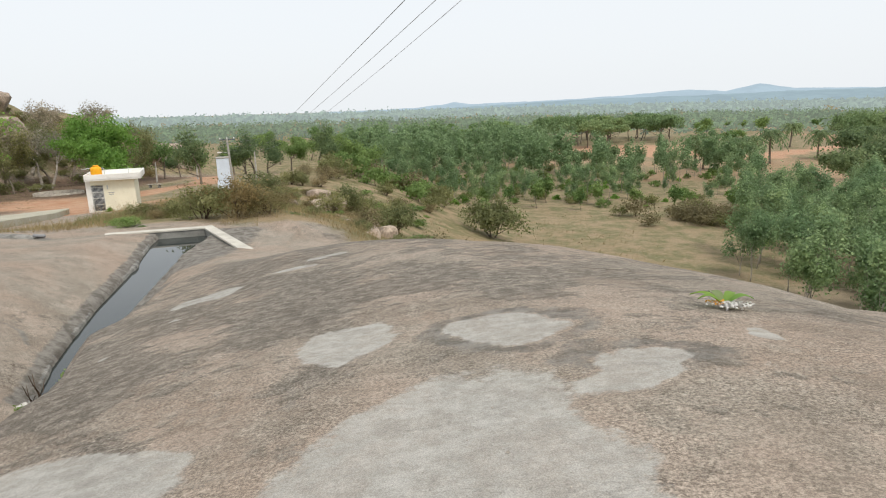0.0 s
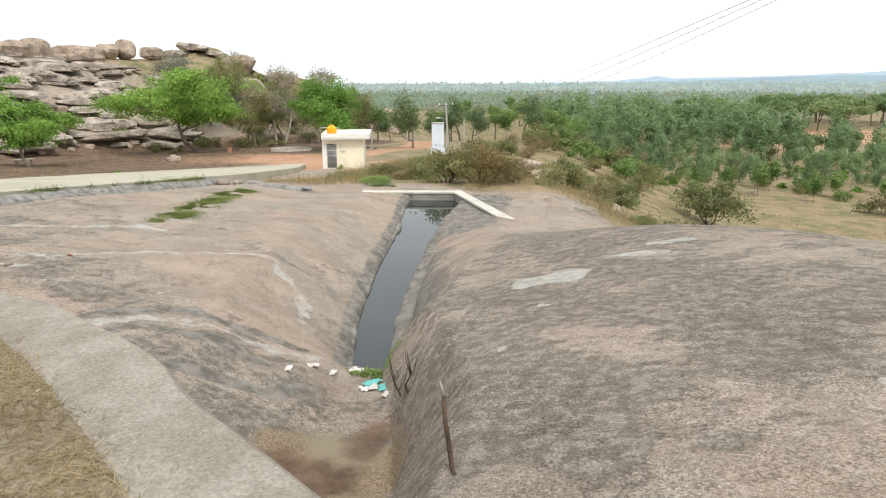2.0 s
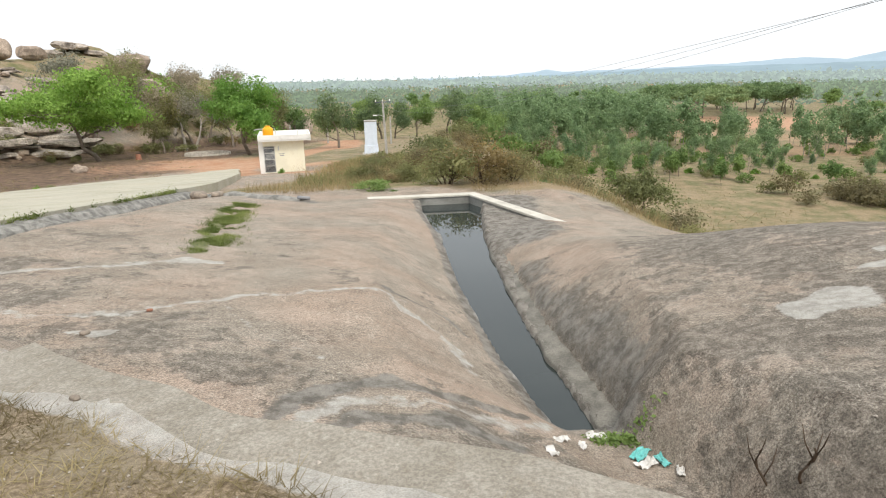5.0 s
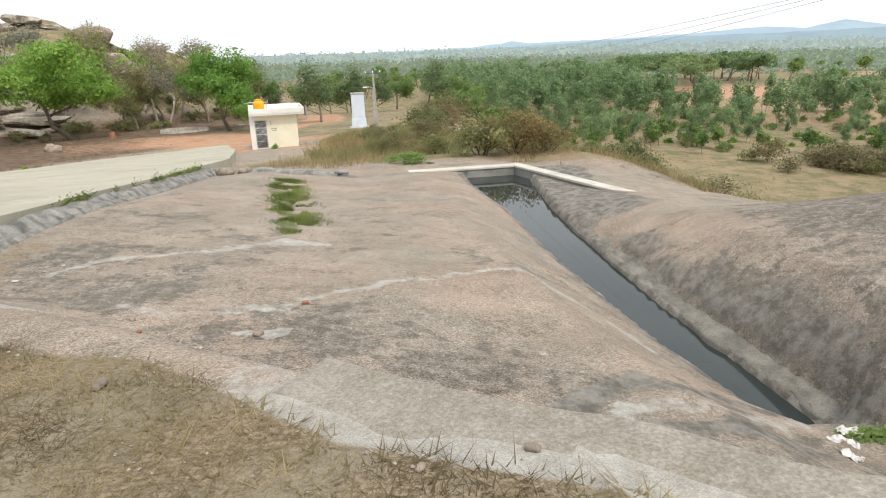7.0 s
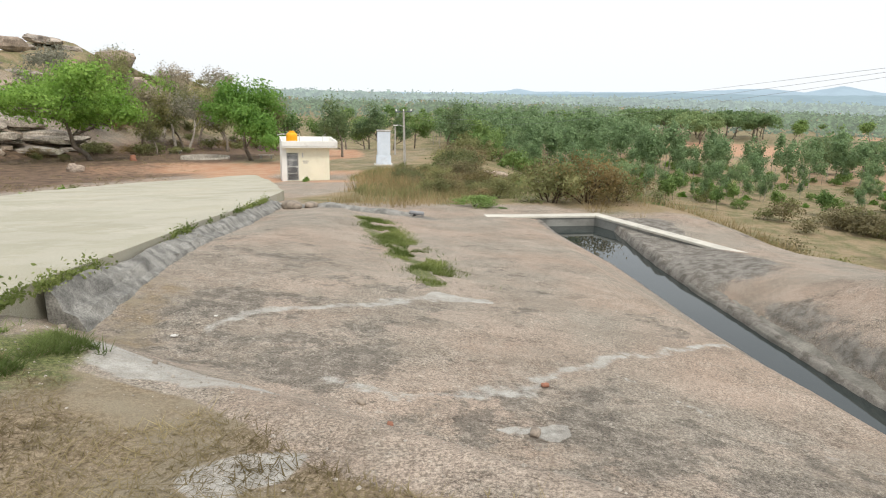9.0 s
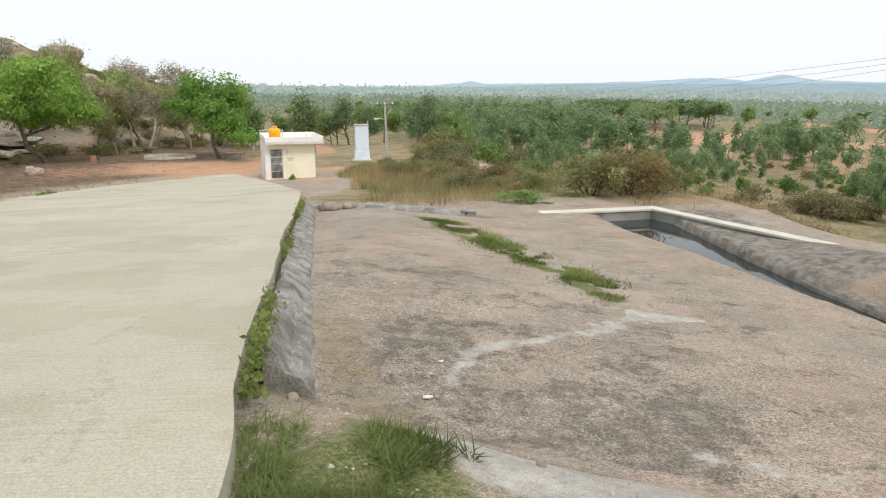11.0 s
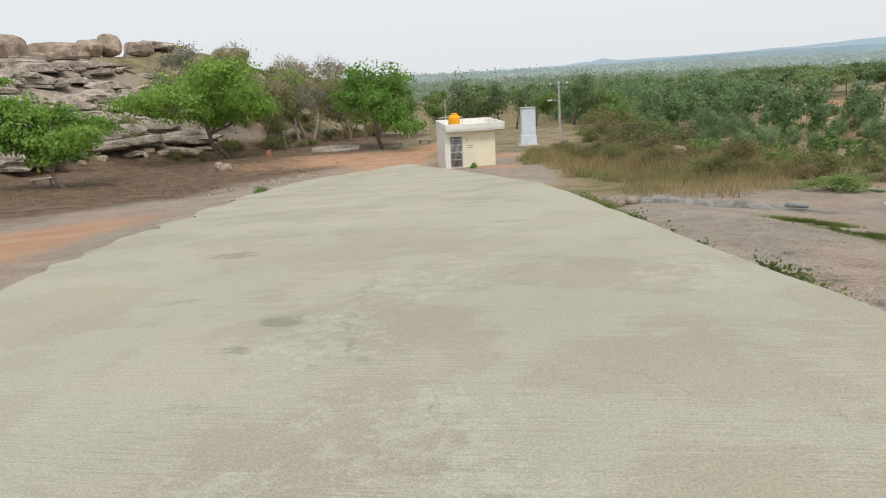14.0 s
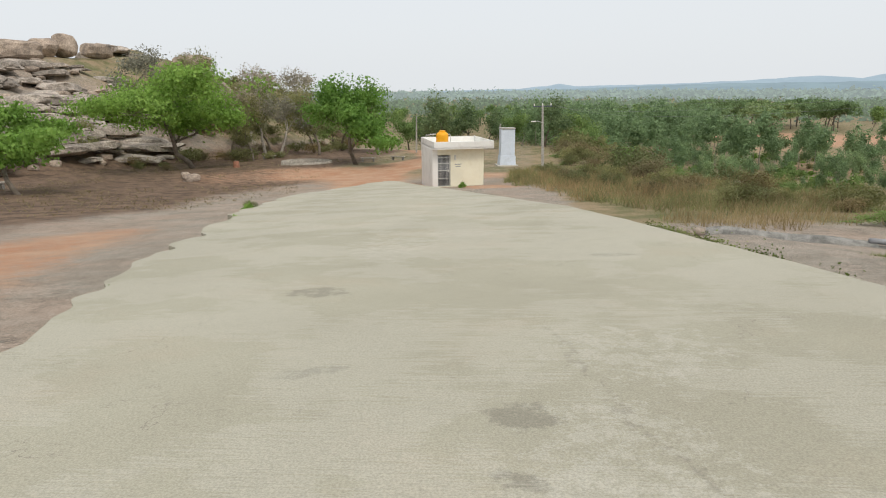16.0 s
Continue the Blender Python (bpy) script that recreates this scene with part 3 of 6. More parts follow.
def build_ground():
    gx, gy = spread(-16.0, 4.0, 0.065, -4600, 4600, 1.06), spread(1.4, 18.5, 0.065, -1500, 4800, 1.06)
    X, Y = np.meshgrid(gx, gy)
    Z = height(X, Y)
    nx, ny = len(gx), len(gy)
    k = np.arange(nx * ny).reshape(ny, nx)
    faces = np.stack([k[:-1, :-1], k[:-1, 1:], k[1:, 1:], k[1:, :-1]], -1).reshape(-1, 4)
    me = mesh_from("ground", np.stack([X, Y, Z], -1).reshape(-1, 3), faces, M_GROUND)
    x, y = X.ravel(), Y.ravel()
    wx = x + 0.3 * fractal(x, y, 0.9, 21) + 0.14 * fractal(x, y, 0.32, 22)
    wy = y + 0.3 * fractal(x, y, 0.9, 33) + 0.14 * fractal(x, y, 0.32, 34)
    r = np.hypot(x, y)
    d = east_edge(x, y)
    gap, is_east = channel(x, y)
    edge = y - terrace_edge(x)
    road_r, road_l = np.interp(y, ROAD_Y, ROAD_R), np.interp(y, ROAD_Y, ROAD_L)
    bare = 1 - smooth(0.15, -0.3, edge) * smooth(-2.2, -3.0, x)
    masks = {}
    # cement washes on the granite
    c = np.zeros_like(x)
    for b in ((-0.62, 4.72, 0.42, 0.62, 0), (0.72, 4.5, 0.5, 0.42, -10), (1.2, 3.2, 0.24, 0.42, -20), (-3.15, 9.0, 0.5, 0.36, -20),
              (0.2, 2.35, 0.72, 1.15, -12), (-1.75, 2.95, 0.75, 0.42, -25), (2.3, 3.85, 0.12, 0.12, 0), (-3.1, 7.6, 0.09, 0.07, 0),
              (-2.2, 9.9, 0.35, 0.18, 10), (1.2, 11.3, 0.5, 0.25, 0), (-1.7, 10.6, 0.4, 0.2, 0), (-12.4, 6.6, 0.35, 0.2, 25), (1.4, 1.2, 0.3, 0.3, 0),
              (-3.4, 6.3, 0.06, 0.1, 0), (-10.9, 8.0, 0.14, 0.09, 0), (-11.6, 11.4, 0.35, 0.18, 30),
              (-11.0, 7.3, 0.1, 0.08, 0)):
        c = np.maximum(c, blob(wx, wy, *b))
    for pts, w in (([(-10.9, 8.9), (-10.2, 9.45), (-9.5, 10.2), (-8.95, 10.7), (-8.2, 11.1), (-7.7, 10.4), (-7.1, 9.4)], 0.13),
                   ([(-8.25, 6.0), (-8.25, 6.8), (-7.9, 7.3), (-7.3, 7.45), (-6.7, 7.85), (-6.2, 8.3)], 0.17),
                   ([(-13.8, 9.5), (-13.55, 10.2), (-12.8, 10.6), (-12.2, 11.2), (-11.8, 11.2)], 0.16),
                   ([(-12.6, 8.5), (-11.8, 8.3), (-11.0, 8.6)], 0.16), ([(-9.9, 9.2), (-9.2, 8.4), (-8.6, 8.1)], 0.05)):
        c = np.maximum(c, 0.585 * smooth(2.0, 0.0, line_distance(wx, wy, pts) / w))
    broad = 0.62
    strip = smooth(-1.0, -0.75, edge / broad + 0.35 * fractal(x, y, 1.2, 8)) * smooth(0.1, -0.02, edge) * smooth(-2.3, -3.0, x) * smooth(-14.25, -13.95, x) * np.interp(x, [-10.6, -9.8], [0.45, 1.0])
    masks["cement"] = np.maximum(c * bare, strip * 0.66)
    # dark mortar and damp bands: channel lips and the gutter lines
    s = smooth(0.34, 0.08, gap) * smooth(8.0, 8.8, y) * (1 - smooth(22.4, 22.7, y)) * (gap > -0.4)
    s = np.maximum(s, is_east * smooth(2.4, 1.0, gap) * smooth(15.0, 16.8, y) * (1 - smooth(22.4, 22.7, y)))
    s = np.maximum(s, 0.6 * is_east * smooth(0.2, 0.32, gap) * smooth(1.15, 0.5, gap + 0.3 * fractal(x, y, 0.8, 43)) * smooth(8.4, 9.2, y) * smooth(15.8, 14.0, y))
    for pts, w in (([(-8.6, 6.3), (-8.4, 7.1), (-7.9, 7.7), (-7.2, 7.9), (-6.6, 8.3)], 0.11), ([(-8.0, 6.4), (-7.8, 6.95), (-7.2, 7.1), (-6.5, 7.5)], 0.1), ([(-7.6, 5.6), (-7.0, 6.3), (-6.3, 6.7), (-5.8, 7.2)], 0.12),
                   ([(-9.6, 6.35), (-8.9, 6.25), (-8.6, 6.5)], 0.15), ([(-8.5, 11.35), (-7.5, 11.3), (-7.1, 10.8)], 0.05),
                   ([(-17, 22.6), (-15.6, 21.9), (-14.2, 21.55), (-13, 21.3), (-12.6, 20.8)], 0.25)):
        s = np.maximum(s, smooth(2.0, 0.0, line_distance(wx, wy, pts) / w))
    for b, lo, hi in (((0.75, 4.5, 0.72, 0.62, -10), 0.2, 0.55), ((1.3, 3.4, 0.55, 0.42, -20), 0.15, 0.5)):
        band = blob(wx, wy, *b)
        s = np.maximum(s, 0.56 * smooth(lo, hi, band) * smooth(0.02, -0.1, c - 0.5) * smooth(3.0, 3.5, y + 0.4 * vnoise(x, y, 0.7, 83)))
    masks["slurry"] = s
    # lichen darkens the dome and the steep bank
    li = 0.42 + 0.5 * fractal(x, y, 3.2, 41) + 0.42 * smooth(1.5, 0.3, gap) * is_east * smooth(7.5, 9.0, y) * smooth(16.5, 15, y)
    li = li + 0.36 * smooth(-5.2, -3.9, x) * smooth(3.6, 6.0, y - 0.5 * (x + 2)) - 0.1 * smooth(-6.4, -8.0, x) + 0.2 * blob(x, y, -7.0, 6.5, 2.4, 1.3, -20) + 0.15 * blob(x, y, -10.2, 7.6, 2.2, 1.5) + 0.25 * blob(x, y, -12.9, 10.8, 1.8, 3.2) + 0.2 * blob(x, y, -9.6, 8.2, 1.4, 1.0) - 0.25 * blob(x, y, -5.6, 14.5, 1.2, 3.2, -20)
    hillside = smooth(0, 6, hill_side(x, y))
    masks["lichen"] = li - 0.5 * smooth(14.5, 17, y) - 0.6 * smooth(28, 40, r) * (1 - hillside) + 0.25 * hillside
    masks["soil"] = smooth(-2.6, -3.4, x) * smooth(-0.62, -0.95, edge / broad + 0.35 * fractal(x, y, 1.2, 8)) * smooth(-14.8, -14.2, x) * smooth(30, 20, r)
    pit = blob(wx, wy, -5.0, 6.0, 0.85, 0.7, 20)
    bed = smooth(1.0, 0.3, line_distance(wx, wy, [(-14.4, 8.6), (-14.9, 9.2), (-15.0, 10.6)]) / 0.9) * 0.5
    masks["soil"] = np.maximum(np.maximum(masks["soil"], pit), bed)
    daub = np.maximum(blob(wx, wy, -12.36, 6.56, 0.2, 0.2, 25), blob(wx, wy, -13.35, 7.92, 0.66, 0.26, -24))
    masks["soil"] = masks["soil"] * (1 - daub)
    masks["cement"] = np.maximum(masks["cement"], daub)
    masks["turf"] = np.maximum(0.62 * smooth(1.6, 0.4, line_distance(wx, wy, [(-14.1, 19.0), (-13.0, 15.6), (-11.75, 12.2)]) / 0.26), 0.62 * blob(wx, wy, -14.25, 7.6, 0.62, 0.85, -10))
    # wilder land
    masks["field"] = smooth(18, 30, d) * smooth(700, 500, r)
    hillside = smooth(0, 6, hill_side(x, y))
    wild = smooth(-1, 3, d) * smooth(18, 22.5, y + 0.6 * fractal(x, y, 4, 50)) * smooth(32, 20, d)
    shelf = smooth(-19.5, -16.5, x + 1.5 * fractal(x, y, 5, 51)) * smooth(23, 25.5, y + fractal(x, y, 3, 52))
    rear = smooth(48, 60, y) * smooth(-60, -34, x)
    masks["scrub"] = np.maximum(np.maximum(np.maximum(wild, shelf * smooth(8, 0, d)), 0.6 * rear), np.maximum(smooth(600, 700, r), 0.7 * hillside * smooth(78, 96, y)))
    left = smooth(-0.5, -3.5, x - road_l)
    hillside = smooth(0, 6, hill_side(x, y))
    gully = np.maximum(blob(wx, wy, -5.35, 5.7, 0.75, 0.42, 20), 0.8 * blob(wx, wy, -4.75, 6.6, 0.3, 0.5))
    masks["leaflitter"] = 0.8 * gully + left * smooth(-33, -40, x + 3 * fractal(x, y, 8, 60)) * (1 - hillside) * smooth(10, 25, y) + 0.35 * hillside * smooth(0.05, 0.35, fractal(x, y, 12, 61))
    red = smooth(5.5, 1.5, line_distance(x, y, [(-26, 8), (-28, 17), (-30, 24)]) + 1.5 * fractal(x, y, 4, 70)) * left * 0.66
    lane = line_distance(x, y, [(-28, 46), (-31, 55), (-32, 66), (-28.5, 80), (-31, 95), (-40, 120)])
    red = np.maximum(red, smooth(4.5, 1.6, lane + 1.5 * fractal(x, y, 4, 71)))
    red = np.maximum(red, blob(x, y, -37, 60, 10, 11, 20) * (0.5 + 0.6 * fractal(x, y, 6, 72)))
    red = np.maximum(red, 0.75 * blob(x, y, -21.4, 46.6, 2.6, 1.5, -25))
    red = np.maximum(red, 0.8 * blob(x, y, -21, 57, 5, 4) * (0.6 + 0.6 * fractal(x, y, 3, 73)))
    az = np.degrees(np.arctan2(x, y))
    valley_red = smooth(10, 13, az) * smooth(29, 25, az) * smooth(215, 250, r) * smooth(330, 300, r) * (0.78 + 0.35 * fractal(x, y, 60, 74))
    track = line_distance(x, y, [(112, 205), (150, 235), (195, 262), (214, 315), (235, 345), (222, 380), (260, 440), (330, 560)])
    valley_red = np.maximum(valley_red, smooth(9, 3, track))
    valley_red = np.maximum(valley_red, 0.46 * smooth(-4, 1, az) * smooth(108, 125, r) * smooth(260, 230, r) * smooth(-0.15, 0.2, fractal(x, y, 26, 75)))
    masks["red"] = np.maximum(red, valley_red)
    for name, values in masks.items():
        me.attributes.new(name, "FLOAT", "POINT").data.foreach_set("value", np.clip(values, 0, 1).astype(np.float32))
    return tagged(new("ground", me), "pinkish weathered granite outcrop running out into brown fields", "ground", kind="structure")


build_ground()


# ---- concrete road ----
def build_road():
    ys = np.r_[np.arange(-30, 5, 1.0), np.arange(5, 22, 0.1), np.arange(22, 50.01, 0.25)]
    n = 92
    left, right = np.interp(ys, ROAD_Y, ROAD_L), np.interp(ys, ROAD_Y, ROAD_R)
    left = left + 0.16 * vnoise(ys, 0 * ys, 1.1, 3) + 0.12 * vnoise(ys, 0 * ys, 0.5, 4) + 0.25 * vnoise(ys, 0 * ys, 3.5, 5)
    right = right + 0.035 * vnoise(ys, 0 * ys, 0.7, 6)
    u = np.r_[0, np.linspace(0, 1, n - 2), 1]
    X = left[:, None] + (right - left)[:, None] * u[None]
    Y = np.repeat(ys[:, None], n, 1)
    Z = road_plane(X, Y) + 0.012 * fractal(X, Y, 2.0, 7)
    Z[:, 0] -= 0.42
    Z[:, -1] -= 0.42
    k = np.arange(len(ys) * n).reshape(len(ys), n)
    faces = np.stack([k[:-1, :-1], k[:-1, 1:], k[1:, 1:], k[1:, :-1]], -1).reshape(-1, 4)
    me = mesh_from("road", np.stack([X, Y, Z], -1).reshape(-1, 3), faces, M_ROAD, False)
    x, y = X.ravel(), Y.ravel()
    wx, wy = x + 0.12 * fractal(x, y, 0.5, 81), y + 0.12 * fractal(x, y, 0.5, 82)
    spots = {"stain": ((-18.15, 9.5, 0.5, 0.3, 10), (-18.3, 9.1, 0.6, 0.3, 0), (-19.69, 10.43, 0.3, 0.12, 10), (-19.59, 10.97, 0.14, 0.1, 0), (-17.51, 9.98, 0.1, 0.06, 0), (-17.4, 9.0, 0.4, 0.25, 0),
                       (-19.75, 12.08, 0.26, 0.2, 10), (-19.86, 11.34, 0.17, 0.17, -40), (-18.85, 11.16, 0.18, 0.07, 0), (-16.7, 8.5, 0.35, 0.2, 20), (-21.3, 12.6, 0.4, 0.12, 15), (-20.8, 9.9, 0.3, 0.2, 0), (-22.0, 15.2, 0.5, 0.25, 0), (-18.5, 17.5, 0.4, 0.2, 0)),
             "worn": ((-18.4, 10.3, 0.7, 0.6, 0), (-17.95, 9.8, 0.5, 0.3, 0), (-19.0, 9.6, 0.5, 0.4, 0), (-21.8, 18.8, 1.0, 1.8, 10), (-20.8, 20.4, 0.9, 0.8, 0), (-19.4, 11.6, 0.6, 0.8, 0), (-19.0, 13.2, 0.7, 0.8, 0), (-16.6, 13.5, 0.5, 1.0, 0))}
    for name, marks in spots.items():
        level = np.zeros_like(x)
        for b in marks:
            level = np.maximum(level, blob(wx, wy, *b))
        me.attributes.new(name, "FLOAT", "POINT").data.foreach_set("value", (0.6 * level).astype(np.float32))
    level = np.zeros_like(x)
    for pts in ([(-19.6, 13.9), (-19.31, 12.51), (-19.23, 11.91), (-19.1, 11.58), (-19.05, 11.31)], [(-20.0, 11.4), (-19.75, 11.16), (-19.6, 11.08)], [(-15.3, 7.6), (-15.36, 7.95), (-15.55, 8.4), (-15.95, 8.95), (-15.9, 9.6)]):
        level = np.maximum(level, smooth(0.16, 0.0, line_distance(wx, wy, pts)))
    me.attributes.new("crack", "FLOAT", "POINT").data.foreach_set("value", (0.75 * level).astype(np.float32))
    tagged(new("road", me), "pale broom-finished concrete road with worn patches", "road", kind="structure")


build_road()


# ---- water in the rock-cut channel ----
def build_water():
    ys = np.arange(8.55, 22.41, 0.15)
    cx, w = np.interp(ys, CHANNEL_Y, CHANNEL_X), np.interp(ys, CHANNEL_Y, CHANNEL_W) + 0.5
    verts = [[cx[k] - w[k], v, WATER] for k, v in enumerate(ys)] + [[cx[k] + w[k], v, WATER] for k, v in enumerate(ys)]
    n = len(ys)
    faces = [[k, k + n, k + 1 + n, k + 1] for k in range(n - 1)]
    tagged(new("water", mesh_from("water", verts, faces, M_WATER)), "still dark water in the rock-cut channel", "water", kind="structure")


build_water()

# ---- tank wall at the far end of the channel ----
TOP = -2.64


def build_wall():
    wall = thing("tank_wall", "low L-shaped plastered tank wall with pale cement top", "wall", at=pose(-7.7, 22.55, TOP))
    corner, west, east = Vector((0, 0, 0)), Vector((-3.15, -0.75, 0)), Vector((2.48, -4.1, 0))
    for end, cap_name in ((west, "cap"), (east, "cap")):
        run = end - corner
        turn = Matrix.Rotation(math.atan2(run.y, run.x), 4, "Z")
        mid = run * 0.5
        deep = 1.1
        part("wall_face", box((run.length + 0.02, 0.3, deep), (mid.x, mid.y, -deep - 0.07), 0.012, turn), M_INNER, wall, "grey plastered wall face")
        part(cap_name, box((run.length + 0.34, 0.36, 0.07), (mid.x, mid.y, -0.07 + (0.004 if end is east else 0)), 0.016, turn), M_CAP, wall, "pale cement cap")


build_wall()


def bank_path(east_side, y0, y1, off):
    ys = np.arange(y0, y1, 0.12)
    cx, w = np.interp(ys, CHANNEL_Y, CHANNEL_X), np.interp(ys, CHANNEL_Y, CHANNEL_W)
    wig = 0.05 * vnoise(ys, 0 * ys, 1.0, 31 + east_side) + 0.03 * vnoise(ys, 0 * ys, 0.45, 35 + east_side)
    xs = cx + (w + off + wig) * (1 if east_side else -1)
    return np.stack([xs, ys, np.full_like(ys, WATER)], 1)


def build_lip(east_side, y0, y1, off, half, tall, label, material):
    path = bank_path(east_side, y0, y1, off)

    def section(k):
        j = 0.03 * float(vnoise(path[k, 1], 0, 0.35, 44))
        h, t = half + j, tall + 0.6 * j
        out = [(-h - 0.03, -0.4), (-h, t * 0.55), (-h + 0.025, t * 0.85), (-h * 0.2, t), (h * 0.5, t + 0.03), (h, t + 0.06), (h + 0.06, -0.4)]
        return out if east_side else [(-a, b) for a, b in reversed(out)]

    tagged(new("channel_lip", mesh_from("channel_lip", *loft(path, section), material)), label, "kerb", "cement lips of the channel")


build_lip(True, 8.8, 16.6, 0.13, 0.15, 0.1, "dark damp cement lip along the channel's steep bank", M_WET)
build_lip(False, 8.8, 20.8, 0.13, 0.16, 0.11, "wavy grey cement lip along the channel's gentle bank", M_KERB)


# ---- mortar kerb along the road ----
def build_kerb():
    ys = np.arange(9.1, 22.6, 0.12)
    xs = np.interp(ys, ROAD_Y, ROAD_R) + 0.22
    path = np.stack([xs, ys, height(xs + 0.25, ys)], 1)

    rng = np.random.default_rng(77)

    def section(k):
        yk = path[k, 1]
        ring = []
        up = max(0.06, float(road_plane(xs[k], yk)) - path[k, 2])
        for i, (a, b) in enumerate(((-0.16, -0.3), (-0.15, up - 0.1), (-0.11, up - 0.09), (-0.04, up * 0.78 - 0.07), (0.02, up * 0.52 - 0.03), (0.08, up * 0.28), (0.14, 0.03), (0.22, -0.12))):
            ring.append((a + 0.025 * float(vnoise(yk, i * 0.7, 0.5, 12)) + rng.normal(0, 0.006), b + 0.035 * float(vnoise(yk, i * 0.5, 0.9, 13)) + 0.03 * float(vnoise(yk, i * 0.9, 0.28, 14)) + rng.normal(0, 0.008)))
        return ring

    tagged(new("kerb", mesh_from("kerb", *loft(path, section), M_KERB, False)), "rough grey mortar kerb beside the concrete road", "kerb")


build_kerb()


def build_drain_ridge():
    path = resample([(-17.3, 22.6, 0), (-16.2, 22.3, 0), (-15.2, 21.8, 0), (-14.2, 21.6, 0), (-13.0, 21.3, 0)], 0.15)
    path[:, 2] = height(path[:, 0], path[:, 1])

    def section(k):
        j = 0.06 * float(vnoise(path[k, 0], 0, 0.6, 15))
        return [(-0.3, -0.2), (-0.22, 0.06 + j), (0.0, 0.12 + j), (0.2, 0.07 + j), (0.3, -0.2)]

    tagged(new("mortar_ridge", mesh_from("mortar_ridge", *loft(path, section), M_KERB)), "low grey mortar ridge across the granite", "kerb")
    v, f = tube([(-13.15, 21.25, z_at(-13.15, 21.25) + 0.1), (-12.75, 21.2, z_at(-12.75, 21.2) + 0.09)], [0.055, 0.055], 10)
    tagged(new("drain_pipe", mesh_from("drain_pipe", v, f, M_WIRE)), "short black drain pipe on the mortar ridge", "pipe")


build_drain_ridge()


# ---- cement strip edging the terrace ----
def build_strip():
    xs = np.arange(-9.9, -2.9, 0.12)
    ys = terrace_edge(xs)
    path = np.stack([xs, ys, height(xs, ys - 0.35, False)], 1)

    def section(k):
        j = 0.04 * float(vnoise(path[k, 0], 0, 0.5, 17))
        q = 0.05 * float(vnoise(path[k, 0], 3, 0.9, 18))
        z1, z2 = 0.012 * float(vnoise(path[k, 0], 5, 0.3, 19)), 0.012 * float(vnoise(path[k, 0], 7, 0.4, 20))
        return [(-0.14 + j, -0.75), (-0.07 + j, -0.03), (-0.03 + j, 0.016 + z1), (0.12, 0.02 + z2), (0.26, 0.018 - z1), (0.4 + q, 0.006 + z2), (0.5 + 2 * q, -0.06)]

    tagged(new("cement_strip", mesh_from("cement_strip", *loft(path, section), M_STRIP, False)), "gritty cement strip edging the dry grass", "kerb")


build_strip()


